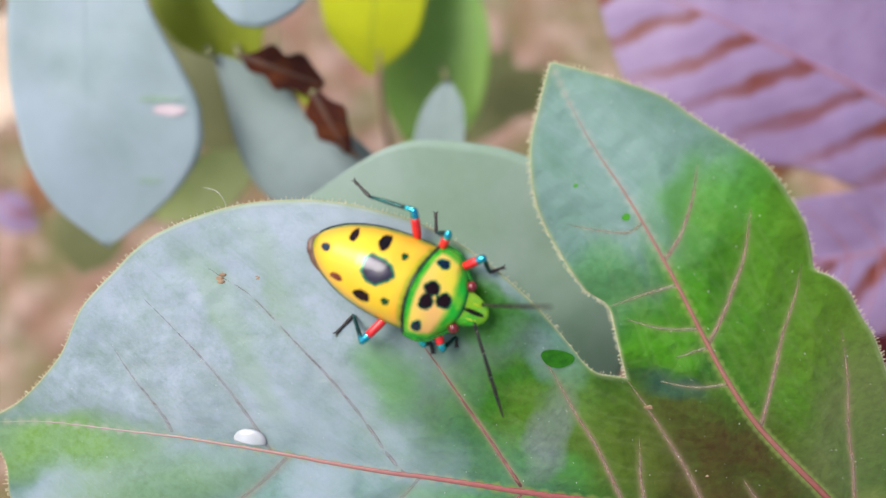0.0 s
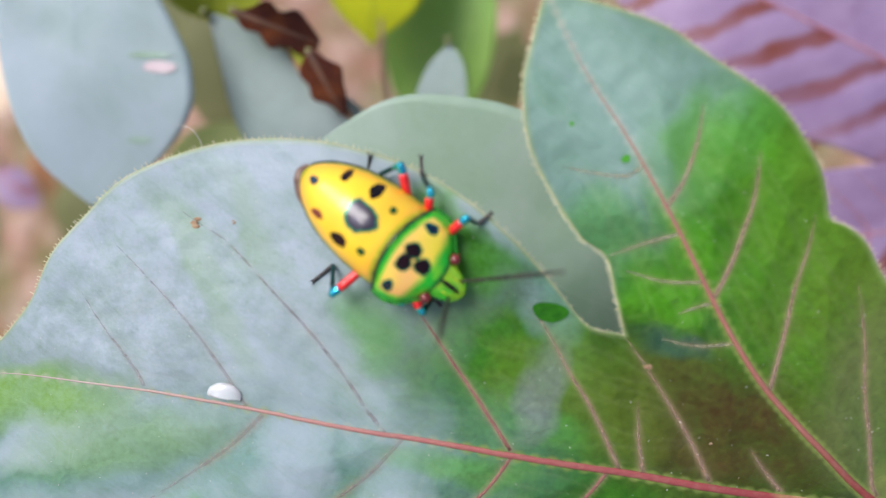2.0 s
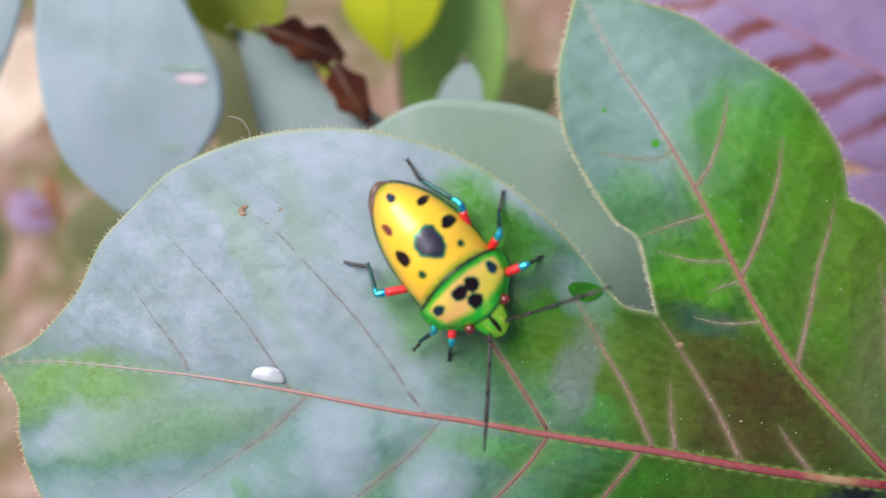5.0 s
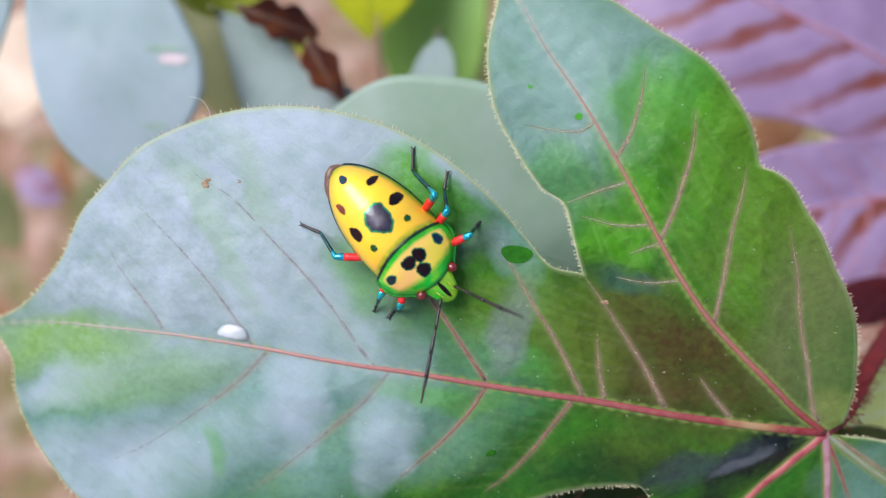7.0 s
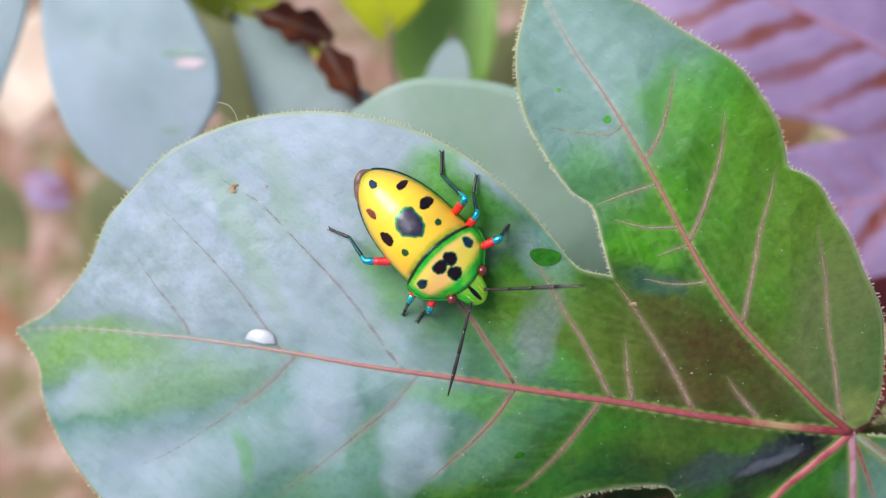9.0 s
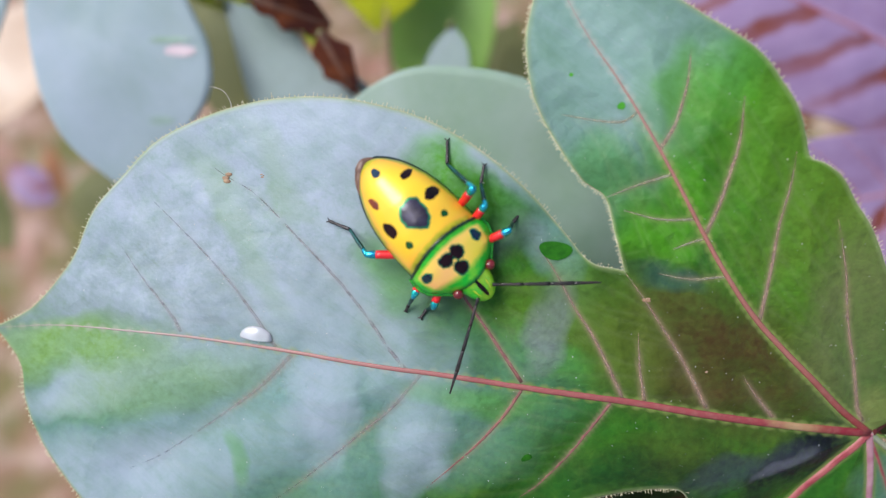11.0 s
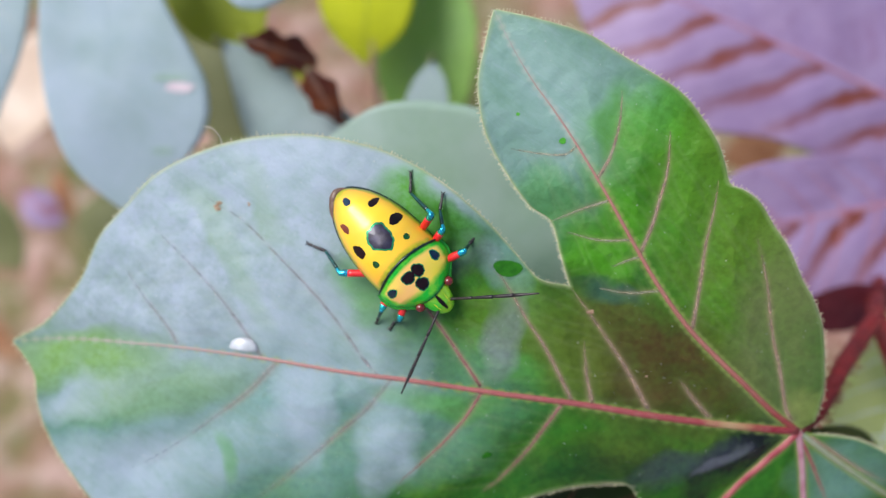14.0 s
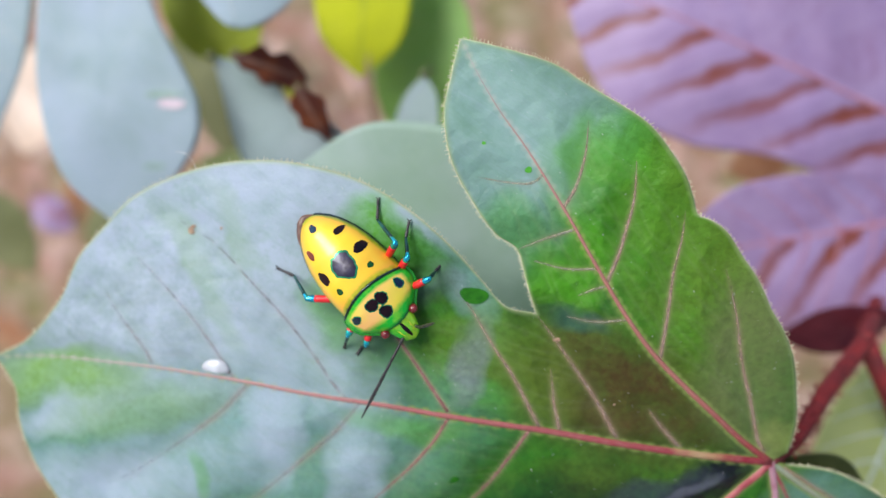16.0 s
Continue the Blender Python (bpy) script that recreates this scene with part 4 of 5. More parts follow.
simple_leaf("dry_leaf", "dark brown withered leaf", (-33.8, 27.9, -37.1), (-22.5, 24.0, -38.5),
            [0, 1.2, 2.9, 2.1, 3.1, 2.0, 0.6], [0, 1.6, 1.5, 2.8, 1.9, 2.2, 0.5], M_LEAF_DRY, M_VEIN_DRY, (0, 0, 1), seed=11, n_side=0)
simple_leaf("dry_leaf", "dark brown withered leaf with rusty tip", (-23.6, 22.8, -37.2), (-18.9, 14.6, -37.5),
            [0.8, 1.6, 2.9, 2.2, 1.6, 0.5], [0.6, 2.6, 2.2, 2.6, 0.9, 0.4], M_LEAF_DRY, M_VEIN_DRY, (0, 0, 1), seed=12, n_side=0)
simple_leaf("purple_leaf", "purple young leaf with rust-brown bands", (90.6, 12.4, -62), (17.2, 45.8, -59.5),
            [4.1, 13.3, 15.4, 19.5, 16.4, 0], [4.1, 17.4, 23.5, 23.5, 15.4, 0], M_LEAF_PURPLE, M_VEIN_PURPLE, (0, 0, 1), seed=13, n_side=0, ripple=0.2)
simple_leaf("purple_leaf", "purple young leaf with dark red shaded base", (86.2, 2.5, -56.8), (36.7, -5.5, -51),
            [6, 14.9, 18.4, 16.4, 10.9, 0], [4, 8, 9.9, 10.9, 9.4, 0], M_LEAF_PURPLE, M_VEIN_PURPLE, (0, 0, 1), seed=14, ripple=0.2)
simple_leaf("pale_leaf", "pale grey-green leaf just behind the large leaf", (19.6, -9.8, -25.4), (-22.8, 8.8, -23.8),
            [4.8, 9.5, 10.3, 9.5, 8.8, 6.4, 0], [4.8, 11.1, 15.5, 16.7, 15.1, 11.1, 0], M_LEAF_SAGE, M_LEAF_SAGE, (0, 0, 1), seed=15, n_side=0)
simple_leaf("yellowish_leaf", "blurred yellow-green leaf low down", (76, -15.6, -46.5), (61, -54.4, -39.8),
            [1.9, 6.6, 9.4, 8.4, 0], [1.9, 7.5, 10.3, 8.4, 0], M_LEAF_LIME, M_VEIN_PALE, (0, 0, 1), seed=16)
simple_leaf("shaded_leaf", "small dark green leaf, shade painted into its colour", (43.3, -25.9, -17.8), (54.2, -29, -18.5),
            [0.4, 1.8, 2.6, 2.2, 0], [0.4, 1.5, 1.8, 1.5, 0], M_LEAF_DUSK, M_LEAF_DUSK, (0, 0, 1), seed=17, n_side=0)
simple_leaf("maroon_leaf", "dark maroon young leaf in shade", (70.7, -13.4, -45.4), (52.0, -17.1, -43.3),
            [0.5, 3.0, 4.0, 3.2, 0], [0.5, 2.6, 3.6, 2.8, 0], M_MAROON, M_MAROON, (0, 0, 1), seed=18, n_side=2, group="low leaves")
# added dark leaf that fills the gap; its deep shade is colour
simple_leaf("shaded_leaf", "added dark green leaf, deep shade of the gap painted in", (-2.1, -41, -13.6), (29.2, -33.3, -17.6),
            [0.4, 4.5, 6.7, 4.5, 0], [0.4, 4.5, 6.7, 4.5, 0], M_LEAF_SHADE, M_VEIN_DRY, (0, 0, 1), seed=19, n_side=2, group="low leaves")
simple_leaf("low_leaf", "blurred olive-green leaf near the ground", (-97.3, 52.8, -135.7), (-74.6, 19.4, -133.4),
            [0.9, 8.8, 12.3, 8.8, 0], [0.9, 8.8, 12.3, 8.8, 0], M_LEAF_KHAKI, M_LEAF_KHAKI, (0, 0, 1), seed=20, n_side=2, group="low leaves")
simple_leaf("low_leaf", "blurred olive-yellow leaf near the ground", (7.5, 41.6, -137.2), (-6, 13.2, -132.1),
            [0.8, 7.6, 10.2, 6.8, 0], [0.8, 6.8, 9.3, 6.8, 0], M_LEAF_KHAKI, M_LEAF_KHAKI, (0, 0, 1), seed=21, n_side=2, group="low leaves")
simple_leaf("low_leaf", "blurred olive-brown leaf near the ground", (16.5, 32.1, -116.1), (1.3, 23.3, -113.5),
            [0.8, 4.6, 6.1, 4.6, 0], [0.8, 4.6, 6.1, 4.6, 0], M_LEAF_KHAKI, M_LEAF_KHAKI, (0, 0, 1), seed=22, n_side=2, group="low leaves")
simple_leaf("low_leaf", "blurred olive-green leaf near the ground", (-167.6, 2.7, -136.1), (-148.9, -25.4, -134.1),
            [0.9, 8.4, 11.2, 8.4, 0], [0.9, 8.4, 11.2, 8.4, 0], M_LEAF_KHAKI, M_LEAF_KHAKI, (0, 0, 1), seed=23, n_side=2, group="low leaves")
simple_leaf("low_leaf", "small blurred purple leaf near the ground", (-129.5, 1.6, -112), (-117.3, -8.3, -111.8),
            [0.8, 4.1, 5.2, 4.1, 0], [0.8, 4.1, 5.2, 4.1, 0], M_LEAF_PURPLE, M_VEIN_PURPLE, (0, 0, 1), seed=24, n_side=2, group="low leaves")
# leaf added to give a tan patch of ground between the purple leaves
simple_leaf("ground_patch_leaf", "straw-coloured leaf added as a light patch of ground", (86.1, 14.1, -127.2), (67.2, 7.3, -124.5),
            [0.8, 4.7, 5.5, 4.7, 0], [0.8, 4.7, 5.5, 4.7, 0], M_RUST, M_RUST, (0, 0, 1), seed=25, n_side=2, group="low leaves")
simple_leaf("low_leaf", "blurred yellow-green leaf near the ground", (-92.6, 3.3, -101.9), (-98.6, -17.7, -98.5),
            [0.8, 6.8, 9.1, 6.8, 0], [0.8, 6.8, 9.1, 6.8, 0], M_LEAF_KHAKI, M_LEAF_KHAKI, (0, 0, 1), seed=26, n_side=2, group="low leaves")
simple_leaf("low_leaf", "blurred yellow-green leaf near the ground", (-69.6, -0.8, -80.6), (-46.5, 13.5, -83.6),
            [0.8, 4.8, 6.6, 4.8, 0], [0.8, 4.8, 6.6, 4.8, 0], M_LEAF_LIME, M_LEAF_LIME, (0, 0, 1), seed=33, n_side=0, group="low leaves")
simple_leaf("low_leaf", "blurred tan-green leaf near the ground", (-64.7, 42.1, -96.0), (-55.0, 8.2, -92.8),
            [0.8, 6.8, 8.6, 6.8, 0], [0.8, 6.8, 8.6, 6.8, 0], M_LEAF_KHAKI, M_LEAF_KHAKI, (0, 0, 1), seed=34, n_side=0, group="low leaves")
# added pale leaf; its colour stands in for a sunlit patch of ground
simple_leaf("ground_patch_leaf", "straw-coloured leaf added as a light patch of ground", (-162.1, 57.9, -171.6), (-174.7, 14.2, -164.5),
            [1.1, 12.6, 16.8, 12.6, 0], [1.1, 10.5, 14.7, 10.5, 0], M_SUNLIT_STRAW, M_SUNLIT_STRAW, (0, 0, 1), seed=27, n_side=2, group="low leaves")
simple_leaf("rust_leaf", "rusty brown fallen leaf on the ground", (-241, -61.5, -217), (-214.2, -83.1, -216.6),
            [1.3, 5.4, 7, 5.4, 0], [1.3, 5.4, 7, 5.4, 0], M_RUST, M_VEIN_DRY, (0, 0, 1), seed=28, n_side=2, group="low leaves")
simple_leaf("rust_leaf", "rusty brown fallen leaf on the ground", (-146.8, 7.8, -152.5), (-140.8, -10, -150.7),
            [0.6, 2.8, 3.6, 2.8, 0], [0.6, 2.8, 3.6, 2.8, 0], M_RUST, M_VEIN_DRY, (0, 0, 1), seed=29, n_side=2, group="low leaves")
# another pale leaf added in place of sunlit ground
simple_leaf("ground_patch_leaf", "straw-coloured leaf added as a light patch of ground", (-113.8, 51, -175.2), (-118, 42.7, -173.7),
            [1.1, 4.2, 5.3, 4.2, 0], [1.1, 4.2, 5.3, 4.2, 0], M_SUNLIT_STRAW, M_SUNLIT_STRAW, (0, 0, 1), seed=30, n_side=2, group="low leaves")


def stem(name, label, points, r0, r1, material, hairs=0, seed=2):
    rnd = random.Random(seed)
    base = LEAF @ (Vector(points[0]) * MM)
    ob = thing(name, Matrix.Translation(base), label, "stem", "plant stems")
    path = [LEAF @ (Vector(q) * MM) - base for q in spline(points, 36)]
    bm = bmesh.new()
    tube(bm, path, np.linspace(r0, r1, 36) * MM, 10)
    part("stalk", bm, material, ob)
    if hairs:
        bm = bmesh.new()
        for i in range(hairs):
            q = path[rnd.randrange(1, 35)]
            d = Vector((rnd.gauss(0, 1), rnd.gauss(0, 1), rnd.gauss(0, 1))).normalized()
            tube(bm, [Vector(q) + d * r0 * 0.9 * MM, Vector(q) + d * (r0 + rnd.uniform(0.5, 1.2)) * MM], [0.09 * MM, 0.05 * MM], 4)
        tagged(part("gland_hairs", bm, material, ob), kind="stuff")
    return ob


stem("red_stem", "dark red hairy plant stem", [(59.1, -14, -31.3), (67.2, -26.2, -37.3), (88.8, -66.7, -54.6), (154.3, -169.5, -129.7), (243.5, -474.2, -233.2)], 1.3, 2.2, M_STEM, 300, 2)
stem("red_stem", "dark red hairy plant stem", [(59.1, -14, -31.3), (73.1, -11.7, -57), (78.7, 6.3, -73.8), (85.4, 36.6, -95.7)], 1.2, 1.0, M_STEM, 200, 3)


stem("tan_stem", "thin tan stalk among the leaves behind", [(-18.6, 33.2, -64.9), (-17.9, 21.5, -63.8), (-14.8, 10.0, -62.7)], 0.7, 0.6, M_MARK, 0, 4)


# ---- ground ----
def build_ground():
    k = Mat("soil")
    big, mid, fine = k.noise(16, 4, 0.6, 0.3), k.noise(45, 5, 0.6), k.noise(260, 4, 0.6)
    col = k.mix(k.ramp(big, (0.38, 0.0), (0.62, 1.0)), (0.33, 0.165, 0.12), (0.16, 0.16, 0.05))
    col = k.mix(k.math("MULTIPLY", k.ramp(mid, (0.45, 0.0), (0.7, 1.0)), 0.75), col, (0.64, 0.45, 0.39))
    col = k.mix(k.math("MULTIPLY", k.ramp(fine, (0.5, 0.0), (0.8, 1.0)), 0.4), col, (0.09, 0.05, 0.03))
    k.set(Base_Color=col, Roughness=0.9)
    k.bump(k.math("ADD", mid, k.math("MULTIPLY", fine, 0.4)), 0.7, 0.02)
    bm = bmesh.new()
    rings, sides = 60, 96
    prev = None
    for i in range(rings):
        r = 0.02 * (1.22 ** i)
        ring = []
        for j in range(sides):
            a = 2 * math.pi * j / sides
            x, y = r * math.cos(a), r * math.sin(a)
            z = 0.014 * noise.noise(Vector((x * 9, y * 9, 0))) + 0.005 * noise.noise(Vector((x * 40, y * 40, 5)))
            ring.append(bm.verts.new((x, y, z)))
        if prev:
            for j in range(sides):
                bm.faces.new((prev[j], ring[j], ring[(j + 1) % sides], prev[(j + 1) % sides]))
        else:
            bm.faces.new(ring)
        prev = ring
    g = mesh_object("ground", bm, k.m)
    return tagged(g, "brown soil with dry plant litter", "ground", kind="structure")


build_ground()


# ---- the jewel bug ----
# body lengths in millimetres: x forward from the body's middle, y to its left, z up from the leaf
LENGTH = 15.9
S = LENGTH / 318.0


def shell_half(a):
    """Half width of the shield at a (0 at the tail), in 1/318 of the body's length."""
    return 75.5 * math.sin(math.pi / 2 * min(1.0, max(a, 0) / 172.0) ** 0.6)


def shell_top(a):
    """Height of the back's middle line, in millimetres."""
    pts = ((-4, 1.3), (10, 2.2), (40, 3.3), (90, 4.3), (140, 4.75), (185, 4.6), (215, 4.2), (245, 3.6), (275, 2.9), (300, 2.4), (318, 1.7))
    return float(np.interp(a, [p[0] for p in pts], [p[1] for p in pts]))


def pronotum_half(a):
    pts = ((180, 75), (198, 79), (212, 81.5), (224, 81), (240, 75), (252, 63.5), (264, 50), (272, 43), (279, 36))
    return float(np.interp(a, [p[0] for p in pts], [p[1] for p in pts]))


RIM = 1.35


def dome(a, l, half):
    f = max(0.0, 1 - (l / max(half, 1e-6)) ** 2)
    return RIM + (shell_top(a) - RIM) * f ** 0.62


def body_point(a, l, z):
    return Vector(((a - 159.0) * S * MM, l * S * MM, z * MM))


def metal_shell(name, core, warm, rim, dark, stops, metal, front=False):
    """Glossy cuticle: yellow with an orange flush, turning to metallic green and then nearly black at the plate's edge."""
    k = Mat(name)
    x, y, z = k.xyz()
    flush = k.ramp(k.noise(230, 2, 0.4), (0.35, 0.0), (0.65, 1.0))
    if not front:
        # the shield warms towards its flanks and its front edge
        flush = k.math("MAXIMUM", k.math("MULTIPLY", flush, 0.5), k.math("MULTIPLY", k.ramp(k.math("MULTIPLY", x, 300.0), (0.0, 0.0), (0.4, 1.0)), 0.8))
        flush = k.math("MAXIMUM", flush, k.ramp(k.math("MULTIPLY", z, 250.0), (0.45, 1.0), (0.85, 0.0)))
    col = k.mix(flush, core, warm)
    gap = k.math("ADD", k.attr("edge_gap"), k.math("MULTIPLY", k.math("SUBTRACT", k.noise(1300, 4), 0.5), 0.22))
    g = k.ramp(gap, (stops[1], 1.0), (stops[2], 0.0))
    col = k.mix(g, col, k.mix(k.ramp(k.noise(900, 3), (0.4, 0.0), (0.65, 1.0)), rim, (rim[0] + 0.2, rim[1] + 0.12, rim[2])))
    col = k.mix(k.ramp(gap, (0.0, 1.0), (stops[0], 0.0)), col, dark)
    k.set(Base_Color=col, Roughness=0.34, Metallic=k.math("ADD", k.math("MULTIPLY", g, metal), 0.1), Coat_Weight=0.22, Coat_Roughness=0.22)
    k.bump(k.noise(5200, 2), 0.12, 0.00004)
    return k.m


M_SHIELD = metal_shell("cuticle_yellow", (0.88, 0.57, 0.03), (0.88, 0.36, 0.045), (0.42, 0.42, 0.02), (0.05, 0.09, 0.015), (0.1, 0.14, 0.3), 0.3)
M_PRONOTUM = metal_shell("cuticle_yellow_front", (0.86, 0.70, 0.05), (0.92, 0.5, 0.16), (0.012, 0.62, 0.04), (0.0, 0.035, 0.014), (0.2, 0.42, 0.7), 0.45, front=True)
M_GREEN = plain_material("cuticle_green", (0.004, 0.28, 0.03), (0.07, 0.6, 0.04), 1300, 0.25, 0.75, 0.5, 0.15, 0.00004)
M_DARK = plain_material("cuticle_dark", (0.006, 0.012, 0.014), (0.01, 0.05, 0.04), 900, 0.3, 0.5, 0.4, 0.15, 0.00004)
M_HEAD = plain_material("cuticle_head", (0.02, 0.6, 0.03), (0.42, 0.75, 0.03), 560, 0.22, 0.5, 0.6, 0.15, 0.00004)
M_RED = plain_material("leg_red", (0.58, 0.006, 0.012), (0.7, 0.016, 0.02), 900, 0.35, 0.0, 0.25, 0.1, 0.00003)
M_BLUE = plain_material("leg_blue", (0.02, 0.32, 0.55), (0.03, 0.58, 0.5), 1500, 0.22, 0.85, 0.3, 0.1, 0.00003)
M_TEAL = plain_material("leg_teal", (0.01, 0.012, 0.016), (0.015, 0.11, 0.1), 500, 0.3, 0.6, 0.2, 0.2, 0.00004)
M_BLACK = plain_material("leg_black", (0.008, 0.007, 0.008), (0.03, 0.02, 0.02), 1500, 0.45, 0.0, 0.1, 0.3, 0.00004)
M_EYE = plain_material("eye_red", (0.10, 0.006, 0.010), (0.18, 0.015, 0.018), 2000, 0.25, 0.0, 0.4, 0.1, 0.00002)
M_TAIL = plain_material("wing_brown", (0.10, 0.05, 0.035), (0.17, 0.09, 0.06), 1200, 0.45)


def spot_material():
    """Black-violet cuticle spot with a thin green metallic border."""
    k = Mat("cuticle_spot")
    k.set(Base_Color=k.mix(k.ramp(k.noise(900, 2), (0.4, 0.0), (0.6, 1.0)), (0.004, 0.002, 0.004), (0.014, 0.003, 0.006)), Roughness=0.35, Metallic=0.0, Specular_IOR_Level=0.22)
    return k.m


M_SPOT = spot_material()
M_SPOT_GLOSSY = plain_material("cuticle_spot_glossy", (0.012, 0.008, 0.02), (0.035, 0.03, 0.06), 1100, 0.33, 0.3, 0.35)
M_SPOT_RING = plain_material("cuticle_spot_ring", (0.0, 0.10, 0.05), (0.02, 0.35, 0.12), 1800, 0.3, 0.5, 0.4)
M_SPOT_YELLOW = plain_material("cuticle_yellow_lobe", (0.55, 0.6, 0.02), (0.7, 0.62, 0.03), 900, 0.28, 0.2, 0.4)
M_SPOT_RED = plain_material("cuticle_spot_red", (0.13, 0.02, 0.015), (0.2, 0.04, 0.02), 900, 0.25, 0.1, 0.6)
M_SPOT_GREEN = plain_material("cuticle_spot_green", (0.005, 0.07, 0.01), (0.01, 0.12, 0.02), 900, 0.25, 0.4, 0.5)
M_SPOT_BLUE = plain_material("cuticle_spot_blue", (0.004, 0.008, 0.045), (0.006, 0.045, 0.08), 1200, 0.22, 0.6, 0.5)


def shell(a_back, a_front, half, reach, n=44, m=28, inset=0.0):
    """A vaulted plate between two curved ends given as functions of the cross position (-1 to 1); reach: how far the edge colours run in from the sides, the back and the front."""
    bm = bmesh.new()
    edge_gap = bm.verts.layers.float.new("edge_gap")
    side_reach, back_reach, front_reach = reach
    rows = []
    for i in range(n + 1):
        row = []
        for j in range(m + 1):
            c = math.sin(math.pi / 2 * (2 * j / m - 1))
            a = a_back(c) + (a_front(c) - a_back(c)) * i / n
            l = c * max(half(a) - inset, 0.3)
            row.append(bm.verts.new(body_point(a, l, dome(a, l, max(half(a) - inset, 0.3) * 1.0001) - inset * 0.02)))
            gaps = ((half(a) - abs(l)) / side_reach, (a - a_back(c)) / back_reach, (a_front(c) - a) / front_reach)
            row[-1][edge_gap] = min(1.0, *gaps)
        rows.append(row)
    for r0, r1 in zip(rows, rows[1:]):
        for j in range(m):
            bm.faces.new((r0[j], r1[j], r1[j + 1], r0[j + 1]))
    # skirt, turned under
    for row_of in ([r[0] for r in rows], [r[-1] for r in rows]):
        low = [bm.verts.new(v.co * 1.0 + Vector((0, -math.copysign(0.25, v.co.y) * MM, -0.45 * MM))) for v in row_of]
        for p, q, r, s in zip(row_of, row_of[1:], low[1:], low):
            bm.faces.new((p, q, r, s))
    bmesh.ops.remove_doubles(bm, verts=bm.verts, dist=0.000005)
    bmesh.ops.recalc_face_normals(bm, faces=bm.faces)
    return bm


def spot(a, l, ra, rl, half, material, parent, name="spot", lift=0.025, egg=0.0):
    """A colour patch that hugs the vault of the plate under it."""
    bm = bmesh.new()
    rings = []
    centre = None
    for q in (0.0, 0.45, 0.8, 1.0):
        ring = []
        for k in range(56):
            t = 2 * math.pi * k / 56
            r = 1 + 0.06 * math.sin(3 * t + a) + 0.035 * math.sin(5 * t + l) + 0.03 * math.sin(9 * t + 2 * a) + 0.025 * math.sin(14 * t + l)
            x, y = q * ra * r * math.cos(t), q * rl * r * math.sin(t) * (1 - egg * math.cos(t))
            aa, ll = a + x, l + y
            p = body_point(aa, ll, dome(aa, ll, half(aa)) + (lift if q < 1 else lift * 0.5))
            if q == 0.0:
                centre = centre or bm.verts.new(p)
            else:
                ring.append(bm.verts.new(p))
        if ring:
            rings.append(ring)
    for k in range(56):
        bm.faces.new((centre, rings[0][k], rings[0][(k + 1) % 56]))
    for r0, r1 in zip(rings, rings[1:]):
        for k in range(56):
            bm.faces.new((r0[k], r1[k], r1[(k + 1) % 56], r0[(k + 1) % 56]))
    return part(name, bm, material, parent)


